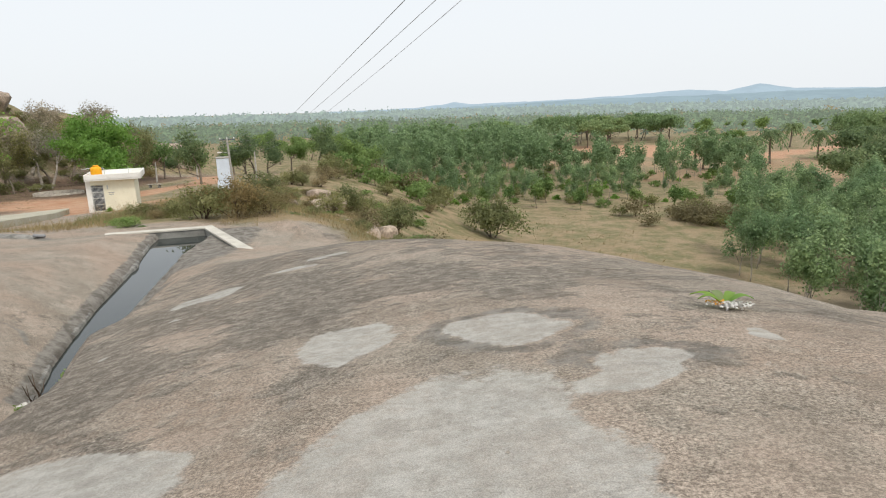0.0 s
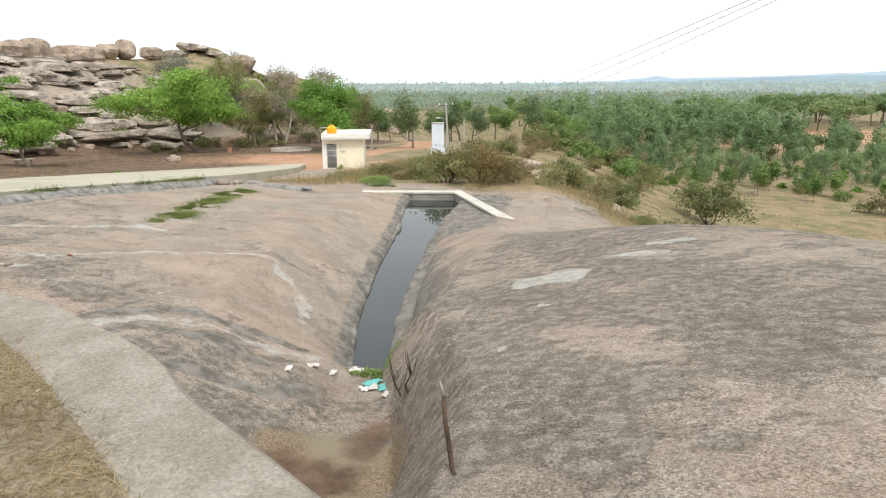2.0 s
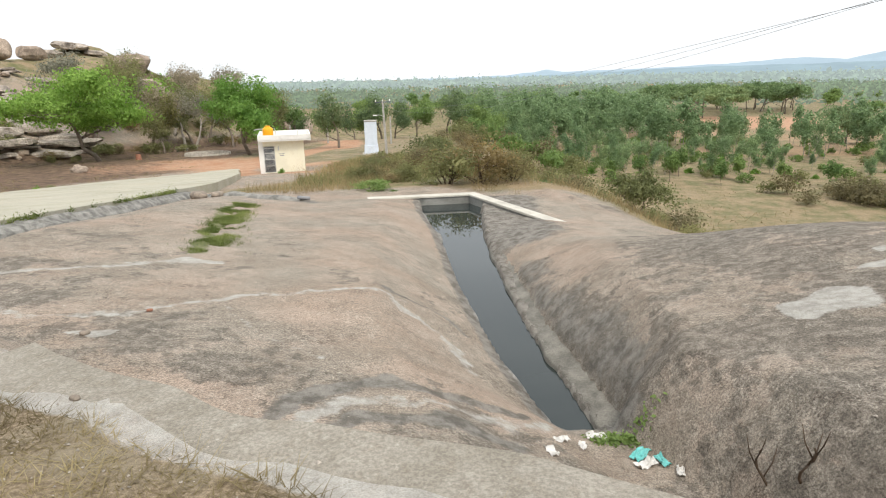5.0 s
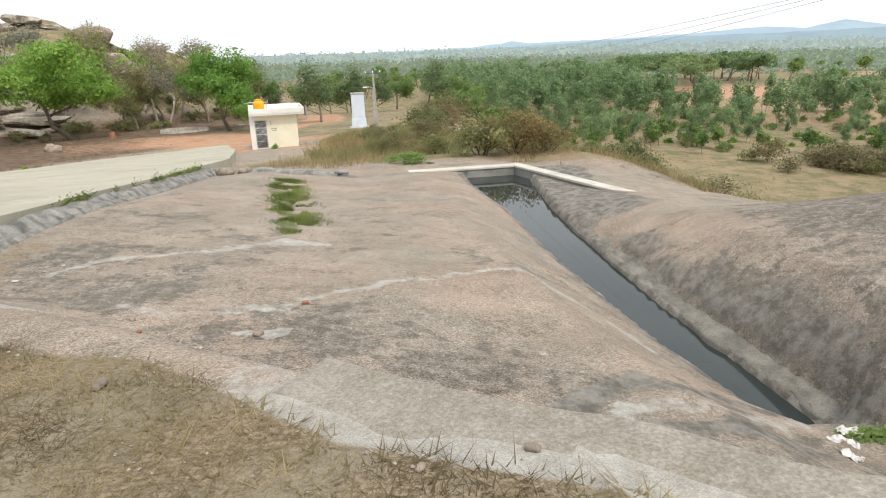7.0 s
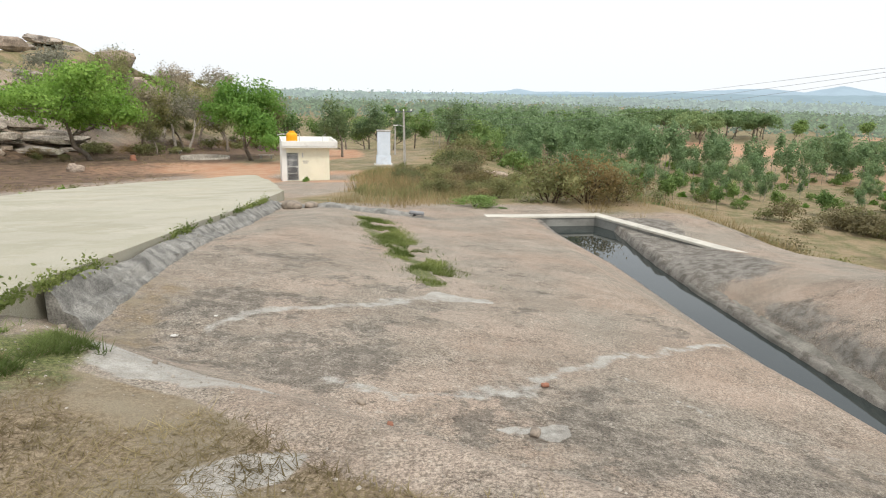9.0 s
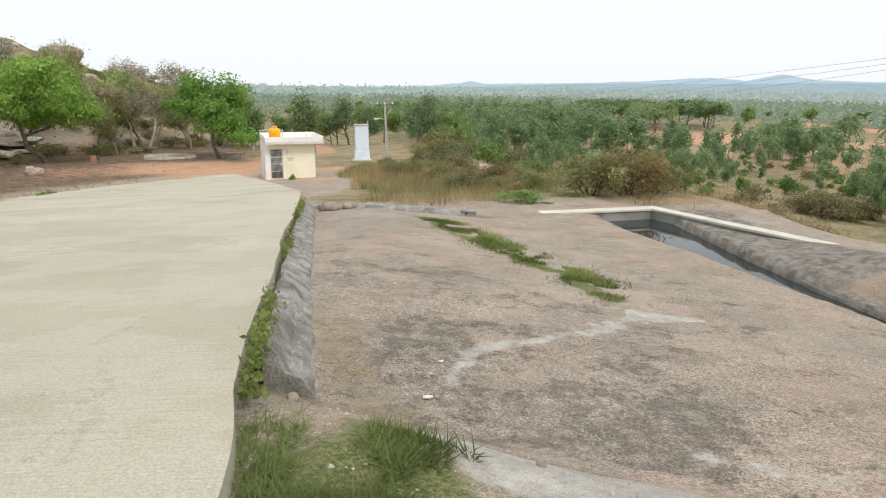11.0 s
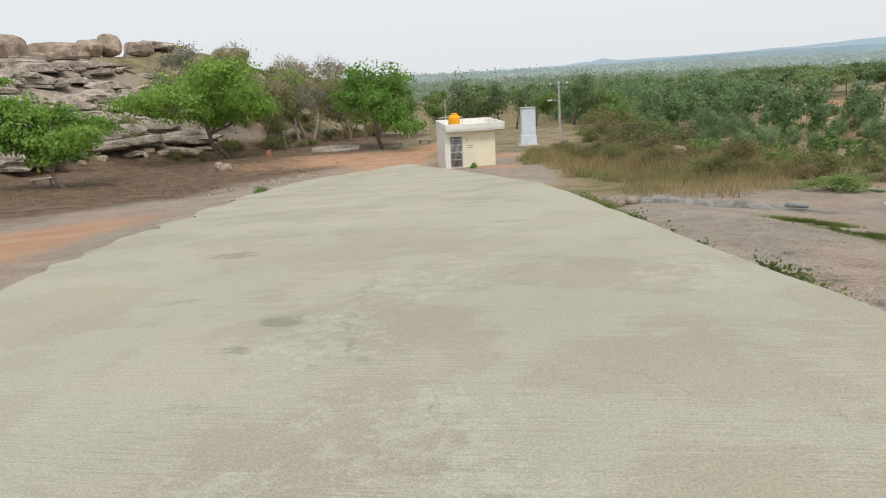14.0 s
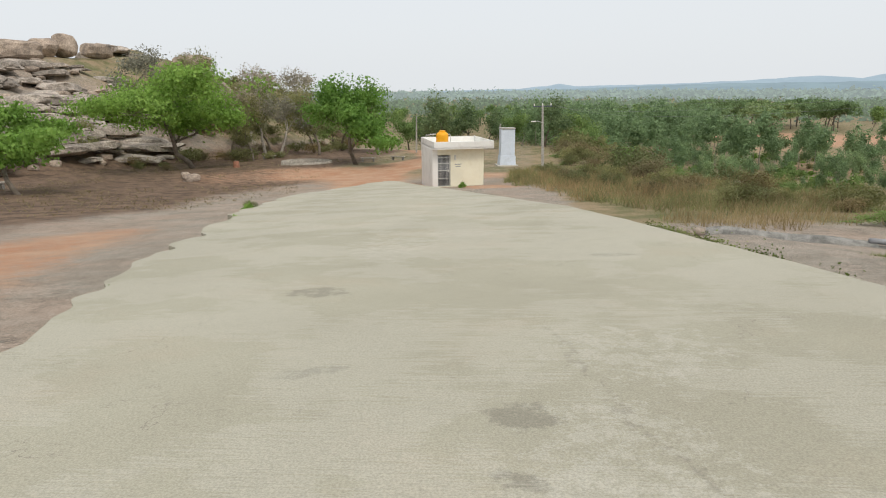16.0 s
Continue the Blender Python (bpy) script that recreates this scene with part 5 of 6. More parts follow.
def scatter(name, label, category, sources, spots, share, grow, rng):
    """Far plants of one leaf, joined: a thinned copy of a source's crown and trunk at each spot (x, y, size, height factor)."""
    data = []
    for ob in sources:
        for child in ob.children:
            me = child.data
            co = np.empty(len(me.vertices) * 3)
            me.vertices.foreach_get("co", co)
            data.append((child.name.startswith("crown"), co.reshape(-1, 3), [list(p.vertices) for p in me.polygons], me.materials[0]))
    crowns, trunks = [d for d in data if d[0]], [d for d in data if not d[0]]
    for kind, pool in (("", crowns), ("_trunks", trunks)):
        verts, faces, n = [], [], 0
        for k, (x, y, size, sz) in enumerate(spots):
            _, co, fc, mat_ = pool[k % len(pool)]
            if kind == "":
                q = co.reshape(-1, 4, 3)
                q = q[rng.random(len(q)) < share]
                mid = q.mean(1, keepdims=True)
                v = (mid + (q - mid) * grow).reshape(-1, 3)
                f = np.arange(len(v)).reshape(-1, 4) + n
            else:
                v, f = co[:42], np.array([p for p in fc if max(p) < 42 and len(p) == 4]) + n
            a = rng.uniform(0, 2 * np.pi)
            c, s_ = math.cos(a) * size, math.sin(a) * size
            v = np.stack([v[:, 0] * c - v[:, 1] * s_ + x, v[:, 0] * s_ + v[:, 1] * c + y, v[:, 2] * size * sz + z_at(x, y) - 0.1], 1)
            verts.append(v)
            faces.append(f)
            n += len(v)
        if verts:
            tagged(new(name + kind, mesh_from(name + kind, np.concatenate(verts), [row for f in faces for row in f.tolist()], pool[0][3], False)), label if not kind else "thin trunks of the " + label, category, kind="stuff")


def build_hilltop_trees():
    t = make_tree("shade_tree", "spreading bright green shade tree by the road", "tree", 3, 10.6, 18.5, L_BRIGHT, M_BARK, 0.2, 18000, 0.72, 4, 0.34, 0.3, 0.5, 0.72)
    place(t, -52, 68.5, 40, copy=False)
    t = make_tree("shade_tree", "rounded vivid green tree behind the pump house", "tree", 8, 9.4, 11.6, L_BRIGHT, M_BARK, 0.2, 15000, 0.62, 4, 0.36, 0.26, 0.6, 0.6)
    place(t, -36.5, 73.5, 10, copy=False)
    t = make_tree("shade_tree", "low flat-topped green tree at the foot of the hill", "tree", 14, 6.3, 11.5, L_BRIGHT, M_BARK, 0.17, 12000, 0.46, 4, 0.34, 0.17, 0.42, 0.75)
    place(t, -48.5, 42.0, 0, copy=False)
    copy_thing(t, pose(-70, 56, z_at(-70, 56), 0, 0, 80))
    t = make_tree("bare_tree", "nearly leafless pale grey tree at the hill's foot", "tree", 21, 9.8, 8.5, L_GREY, M_PALEBARK, 0.17, 2300, 0.5, 4, 0.3, 0.24, 0.8, 0.5)
    t.matrix_basis = pose(-60.1, 115.6, z_at(-60.1, 115.6), 0, 0, 30) @ Matrix.Diagonal((1.15, 1.15, (4.5 - z_at(-60.1, 115.6)) / 9.8, 1))
    bare = t
    copy_thing(bare, pose(-49.8, 86, z_at(-49.8, 86), 0, 0, 70) @ Matrix.Diagonal((0.9 / 1.15, 0.9 / 1.15, 0.85 * 9.8 / (4.5 - z_at(-60.1, 115.6)), 1)))
    copy_thing(bare, pose(-82.9, 129.9, z_at(-82.9, 129.9) - 0.2, 0, 0, 200) @ Matrix.Diagonal((0.5, 0.5, 0.42, 1)))
    copy_thing(t, pose(-58, 96, z_at(-58, 96), 0, 0, 120) @ Matrix.Diagonal((1.1, 1.1, 0.8, 1)))
    t = make_tree("olive_tree", "sparse olive-brown tree with thin upright limbs", "tree", 27, 9.6, 7.5, L_OLIVE, M_BARK, 0.15, 3400, 0.5, 4, 0.3, 0.2, 0.8, 0.5)
    place(t, -45, 88, 0, copy=False)
    copy_thing(t, pose(-53.5, 93, z_at(-53.5, 93), 0, 0, 77) @ Matrix.Diagonal((1.0, 1.0, 1.05, 1)))
    copy_thing(t, pose(-62, 86, z_at(-62, 86), 0, 0, 150) @ Matrix.Diagonal((1.1, 1.1, 0.8, 1)))
    copy_thing(t, pose(-66, 92, z_at(-66, 92), 0, 0, 210) @ Matrix.Diagonal((1.2, 1.2, 0.75, 1)))
    for x, y, turn, s in ((-57, 88, 200, 1.0), (-48, 95, 20, 1.05), (-42.5, 93, 240, 0.9), (-55, 101, 290, 1.1), (-64, 98, 45, 1.0), (-50, 78.5, 10, 0.7), (-60, 80, 330, 0.8), (-68, 104, 100, 1.0), (-46, 102, 190, 1.05)):
        place(t, x, y, turn, s)
    rng = np.random.default_rng(37)
    for k in range(22):
        az, q = radians(rng.uniform(25, 38)), rng.uniform(100, 140)
        if float(hill_side(-12 - q * math.sin(az), 4 + q * math.cos(az))) > 13:
            continue
        place(bare if k % 4 == 0 else t, -12 - q * math.sin(az), 4 + q * math.cos(az), rng.uniform(0, 360), rng.uniform(0.4, 0.62))
    for x, y in ((-61, 102), (-53, 90), (-66, 82)):
        copy_thing(bare, pose(x, y, z_at(x, y), 0, 0, x * 17) @ Matrix.Diagonal((0.9, 0.9, 0.95, 1)))
    t = make_tree("dusky_tree", "dusky sparse tree on the plateau beyond the pylon", "tree", 31, 7.8, 6.4, L_DEEP, M_BARK, 0.18, 3200, 0.6, 4, 0.34, 0.2, 0.8, 0.5, low=0.35)
    place(t, -27.4, 79.7, 0, copy=False)
    for x, y, turn, s in ((-26, 100.9, 70, 1.0), (-23.6, 99, 200, 0.8), (-15.5, 99, 200, 1.0), (-30, 110, 20, 0.8), (-36, 124, 10, 1.0), (-42, 112, 30, 0.8)):
        place(t, x, y, turn, s)
    t = make_tree("green_tree", "mid-green leafy tree on the plateau edge", "tree", 36, 6.5, 6.5, L_GREEN, M_BARK, 0.2, 3200, 0.6, 3, 0.34, 0.18, 0.7, 0.6)
    place(t, -40, 100, 0, copy=False)
    for x, y, turn, s in ((-36, 105, 70, 0.8), (-28, 103, 20, 0.75), (-21, 105, 200, 0.8), (-12, 104, 120, 0.9), (-8, 112, 40, 1.0), (-50, 112, 40, 1.0), (-10, 96, 10, 0.6)):
        place(t, x, y, turn, s)


build_hilltop_trees()


def build_plantation():
    """Eucalyptus rows in the valley."""
    rng = np.random.default_rng(5)
    kinds = [make_tree("eucalyptus", "slender grey-green eucalyptus in the valley plantation", "tree", 50 + k, 11.5, 5.4, L_EUCA, M_PALEBARK, 0.23, 2300, 0.5, 3, 0.42, 0.12, 1.2, 0.45, "eucalyptus plantation", 0.2) for k in range(4)]
    spots = []
    for r_ in np.arange(108, 250, 5.8):
        for az in np.arange(-9, 29.5, 5.6 / r_ * 57.3):
            a, q = az + rng.normal(0, 0.9), r_ + rng.normal(0, 3.0)
            x, y = q * math.sin(radians(a)), q * math.cos(radians(a))
            if a > 11.5 and q > 182 or (a > 9 and q < 118) or (a < 0 and q < 118) or rng.random() < (0.07 if q > 118 else 0.25) + 0.32 * float(smooth(0.05, 0.35, fractal(x, y, 17, 44))) or float(east_edge(x, y)) < 14:
                continue
            size = rng.choice((0.7, 0.85, 1.0, 1.1, 1.25)) * rng.uniform(0.9, 1.1) * (0.72 + 0.34 * smooth(110, 190, q)) * (1.0 - 0.12 * smooth(9, 16, a)) * (1.0 - 0.12 * smooth(150, 195, q) * smooth(10, 14, a))
            spots.append((x, y, float(size)))
    for r_ in np.arange(50, 122, 3.9):
        for az in np.arange(29.8, 52, 3.9 / r_ * 57.3):
            a, q = az + rng.normal(0, 0.7), r_ + rng.normal(0, 1.2)
            if (q < 62 and a < 32.5) or rng.random() < 0.05:
                continue
            spots.append((q * math.sin(radians(a)), q * math.cos(radians(a)), rng.uniform(0.9, 1.15)))
    near = [p for p in spots if math.hypot(p[0], p[1]) < 150][:330]
    for k, (x, y, size) in enumerate(near):
        place(kinds[k % 4], x, y, rng.uniform(0, 360), size, copy=k >= 4, sink=0.1)
    scatter("eucalyptus_wood", "far rows of grey-green eucalyptus in the valley", "trees", kinds, [(*p, 1.0) for p in spots if p not in near], 0.32, 1.6, rng)


build_plantation()


def build_valley_trees():
    rng = np.random.default_rng(9)
    flat = [make_tree("rain_tree", "flat-topped pale green tree beyond the red clearing", "tree", 70 + k, 12, 17, L_PALE, M_BARK, 0.6, 1500, 0.9, 3, 0.42, 0.28, 0.4, 0.75, "flat-topped grove", 0.55) for k in range(2)]
    n = 0
    for r_ in np.arange(300, 410, 15):
        for az in np.arange(12.5, 23.5, 2.4):
            a, q = az + rng.normal(0, 0.5), r_ + rng.normal(0, 4)
            if a > 19 and q < 330:
                continue
            x, y = q * math.sin(radians(a)), q * math.cos(radians(a))
            place(flat[n % 2], x, y, rng.uniform(0, 360), rng.uniform(0.85, 1.15), copy=n >= 2)
            n += 1
    dark = make_tree("mango_tree", "dense dark green rounded tree at the edge of the clearing", "tree", 80, 8.5, 10, L_DEEP, M_BARK, 0.4, 2600, 0.9, 3, 0.32, 0.3, 0.8, 0.6, "dark rounded trees", 0.12)
    for k, (az, q, s) in enumerate(((25.2, 190, 0.95), (26.3, 188, 0.8), (14.5, 185, 0.8), (17.5, 190, 0.9), (36, 150, 1.1), (38, 170, 1.2), (40, 140, 1.2), (35, 230, 1.3), (37.5, 215, 1.1))):
        x, y = q * math.sin(radians(az)), q * math.cos(radians(az))
        place(dark, x, y, k * 57, s, copy=k > 0)
    mid = make_tree("green_tree", "leafy green tree in the valley", "tree", 84, 9, 9, L_GREEN, M_BARK, 0.45, 1600, 0.9, 3, 0.34, 0.25, 0.8, 0.6, "valley trees", 0.2)
    bright = make_tree("yellow_green_tree", "fresh yellow-green tree in the valley", "tree", 87, 9, 10, L_PALE, M_BARK, 0.45, 1600, 0.9, 3, 0.34, 0.25, 0.8, 0.6, "valley trees", 0.2)
    k = 0
    for _ in range(150):
        az, q = rng.uniform(-14, 42), rng.uniform(240, 520)
        if 11 < az < 27 and q < 430 or 28 < az < 36 and q < 330:
            continue
        x, y = q * math.sin(radians(az)), q * math.cos(radians(az))
        if float(line_distance(np.array(x), np.array(y), [(195, 262), (214, 315), (235, 345), (222, 380), (260, 440), (330, 560)])) < 14:
            continue
        src = bright if rng.random() < 0.22 else mid
        place(src, x, y, rng.uniform(0, 360), rng.uniform(0.7, 1.15), copy=True)
        k += 1
    place(mid, 150, 330, 0, 1.0, copy=False)
    place(bright, 262, 345, 0, 1.2, copy=False)
    for az, q in ((35.5, 330), (36.5, 340), (37.5, 350), (34.8, 370)):
        place(bright, q * math.sin(radians(az)), q * math.cos(radians(az)), az * 30, 1.25)
    # palms
    palm = thing("coconut_palm", "coconut palm at the edge of the red clearing", "tree", "coconut palms")
    pts = [(0.25 * math.sin(i * 0.4), 0.1 * i * 0.3, i * 0.95) for i in range(8)]
    part("trunk", mesh_from("trunk", *tube(pts, np.linspace(0.24, 0.15, 8), 7), M_BARK), None, palm)
    verts, faces = [], []
    head = np.array(pts[-1])
    for f_ in range(22):
        a, up = f_ * 2.4, 0.9 - 0.075 * f_
        d = np.array([math.cos(a), math.sin(a), 0])
        rib = [head + d * s * 3.4 + np.array([0, 0, up * s * 2.2 - 2.6 * s * s]) for s in np.linspace(0, 1, 9)]
        side = np.array([-d[1], d[0], 0])
        for i in range(1, 9):
            for sg in (-1, 1):
                b = len(verts)
                ln = 0.8 * math.sin(0.35 + 2.5 * i / 9)
                verts += [rib[i - 1], rib[i], rib[i] + side * sg * ln + np.array([0, 0, -0.45])]
                faces.append([b, b + 1, b + 2])
    part("crown", mesh_from("crown", np.array(verts), faces, L_DEEP, False), None, palm)
    for k, (az, q, s) in enumerate(((27.9, 200, 1.2), (28.7, 204, 1.05), (30.2, 215, 1.25), (24.6, 192, 1.15), (33.5, 235, 1.1), (36.5, 250, 1.2), (38, 245, 1.2), (31.5, 300, 1.2))):
        place(palm, q * math.sin(radians(az)), q * math.cos(radians(az)), k * 50, s, copy=k > 0)


build_valley_trees()


# ---- shrubs ----
def build_shrubs():
    rng = np.random.default_rng(17)
    green = make_tree("shrub", "dense green wild shrub on the slope", "shrub", 101, 2.3, 3.0, L_GREEN, M_TWIG, 0.11, 2400, 0.24, 2, 0.4, 0.05, 0.8, 0.6, "slope shrubs", 0.05, 4)
    olive = make_tree("shrub", "olive half-dry shrub on the slope", "shrub", 103, 2.4, 2.8, L_OLIVE, M_TWIG, 0.1, 2200, 0.24, 2, 0.4, 0.05, 0.9, 0.6, "slope shrubs", 0.05, 5)
    russet = make_tree("shrub", "russet thinly leaved shrub behind the tank", "shrub", 105, 2.2, 3.0, L_RUSSET, M_TWIG, 0.075, 2400, 0.26, 2, 0.4, 0.04, 0.9, 0.55, "slope shrubs", 0.05, 6)
    brown = make_tree("shrub", "leafless brown thorn thicket", "shrub", 107, 2.4, 3.2, L_BROWN, M_TWIG, 0.09, 2200, 0.3, 3, 0.4, 0.05, 0.9, 0.6, "slope shrubs", 0.05, 5)
    bright = make_tree("shrub", "bright green leafy shrub", "shrub", 109, 1.4, 1.9, L_BRIGHT, M_TWIG, 0.14, 900, 0.2, 2, 0.4, 0.04, 0.7, 0.65, "slope shrubs", 0.05, 4)
    first = set()

    far = {}

    def put(src, x, y, s, sz=1.0):
        if math.hypot(x + 8, y - 4) > 78 and src in first:
            far.setdefault(src, []).append((x, y, s, sz))
            return
        place(src, x, y, rng.uniform(0, 360), s, sz, copy=src in first, sink=0.05)
        first.add(src)

    # behind the tank and beside the pump house
    for src, x, y, s, sz in ((russet, -7.4, 25.4, 0.85, 0.9), (russet, -6.3, 25.9, 0.75, 0.9), (olive, -8.7, 25.2, 0.7, 0.9), (green, -11.3, 23.7, 0.4, 0.5), (green, -10.5, 23.5, 0.36, 0.5), (green, -11.9, 24.4, 0.4, 0.5), (olive, -10.5, 27, 0.7, 0.8), (olive, -13, 29, 0.7, 0.8),
                             (olive, -13.2, 38, 0.8, 0.9), (green, -14.6, 42, 0.7, 0.8), (olive, -16.0, 46, 0.8, 0.8), (green, -17.5, 49.5, 0.7, 0.7), (olive, -14.5, 51, 0.9, 0.8), (brown, -12, 45, 0.8, 0.8), (olive, -19.5, 50.5, 0.6, 0.7), (green, -9, 36, 0.8, 0.9), (russet, -11, 33, 0.7, 0.9),
                             (green, -2.6, 48, 1.3, 1.1), (green, 0.2, 50, 1.4, 1.15), (olive, -5, 51, 1.1, 1.1), (olive, 2.6, 48, 0.9, 0.9), (green, 5.2, 44, 0.9, 0.8), (green, -0.6, 44, 1.1, 1.0), (green, -7, 57, 1.2, 1.1), (olive, -2, 60, 1.4, 1.2), (green, 4, 60, 1.5, 1.2), (green, -0.3, 62.7, 1.6, 1.2)):
        put(src, x, y, s, sz)
    for _ in range(105):
        y = rng.uniform(28, 104)
        x = np.interp(y, [24, 60, 100], [-4, -10, -12]) + rng.uniform(-5, 24 if y > 45 else 12)
        if abs(x - 9.5 * y / 78) < 7 and y > 46 and x > -3:
            continue
        put((green, olive, brown, olive, green, green)[rng.integers(6)], x, y, rng.uniform(0.55, 1.2) * (1.0 if y < 42 else 1.35), rng.uniform(0.8, 1.15))
    for _ in range(17):
        y = rng.uniform(20, 36)
        x = np.interp(y, [14, 18, 24, 40], [4, -1.5, -4, -8]) + rng.uniform(0.5, 13)
        put((green, olive, russet, olive, olive)[rng.integers(5)], x, y, rng.uniform(0.3, 0.6), rng.uniform(0.8, 1.0))
    for _ in range(95):
        y = rng.uniform(25.5, 62)
        x = np.interp(y, [24, 40, 62], [-9, -13, -15]) + rng.uniform(-3.5, 9)
        put((olive, brown, russet, olive, green)[rng.integers(5)], x, y, rng.uniform(0.28, 0.6) * (1.0 if y < 40 else 1.35), rng.uniform(0.6, 0.95))
    # field edges and the valley floor
    for _ in range(190):
        az, q = rng.uniform(-2, 32), rng.uniform(100, 185)
        if 8 < az < 30 and q < 112:
            continue
        put((green, olive, green, bright)[rng.integers(4)], q * math.sin(radians(az)), q * math.cos(radians(az)), rng.uniform(0.5, 1.1), rng.uniform(0.8, 1.2))
    for _ in range(26):
        x, y = 44 + rng.normal(0, 3.6), 93 + rng.normal(0, 3.0)
        put(brown if rng.random() < 0.6 else olive, x, y, rng.uniform(0.9, 1.5), rng.uniform(0.7, 1.0))
    for _ in range(40):
        az, q = rng.uniform(32, 47), rng.uniform(40, 54)
        put(green if rng.random() < 0.7 else bright, q * math.sin(radians(az)), q * math.cos(radians(az)), rng.uniform(1.1, 1.9), rng.uniform(0.9, 1.3))
    # at the foot of the hill and on it
    for _ in range(170):
        az, q = rng.uniform(18, 52) if rng.random() < 0.6 else rng.uniform(18, 36), rng.uniform(74, 160)
        x, y = -12 - q * math.sin(radians(az)), 4 + q * math.cos(radians(az))
        if float(hill_side(x, y)) < -6 or float(hill_side(x, y)) > 12 and az > 29:
            continue
        put((brown, olive, olive, russet)[rng.integers(4)], x, y, rng.uniform(0.35, 1.1), rng.uniform(0.6, 1.0))
    for _ in range(230):
        az, q = rng.uniform(24, 34.5), rng.uniform(98, 165)
        x, y = -12 - q * math.sin(radians(az)), 4 + q * math.cos(radians(az))
        if not 6 < float(hill_side(x, y)) < 22 or float(fractal(x, y, 16, 63)) < -0.1:
            continue
        put((brown, olive, brown, russet, olive)[rng.integers(5)], x, y, rng.uniform(0.5, 1.3), rng.uniform(0.5, 0.9))
    for x, y, s in ((-29.6, 30.5, 0.28), (-30.4, 32.6, 0.3), (-26.6, 47.0, 0.3), (-23.0, 46.6, 0.24), (-27.8, 25.8, 0.22), (-24.7, 15.6, 0.2)):
        put(bright if s < 0.29 else olive, x, y, s)
    for src, spots in far.items():
        scatter("far_" + src["label"].split()[0] + "_scrub", "far patches of " + src["label"], "shrubs", [src], spots, 0.3, 1.8, rng)
    # the lone rounded bush in the field
    lone = make_tree("round_bush", "lone rounded olive bush standing in the field", "shrub", 121, 5.6, 7.4, L_OLIVE, M_BARK, 0.22, 4200, 0.5, 3, 0.35, 0.12, 0.8, 0.6, "", 0.04, 4)
    place(lone, 9.5, 77.9, 0, copy=False)
    lone2 = make_tree("field_sapling", "dark green sapling at the field's edge", "tree", 123, 4.6, 2.6, L_GREEN, M_BARK, 0.24, 900, 0.35, 3, 0.4, 0.07, 1.2, 0.4, "field saplings", 0.15)
    for k, (x, y, s) in enumerate(((21, 108, 1.0), (28, 104, 0.8), (33, 110, 0.9), (38, 106, 0.8), (44, 104, 0.9), (52, 100, 0.85), (24, 114, 1.1), (17, 112, 0.8))):
        place(lone2, x, y, k * 60, s, copy=k > 0)


build_shrubs()


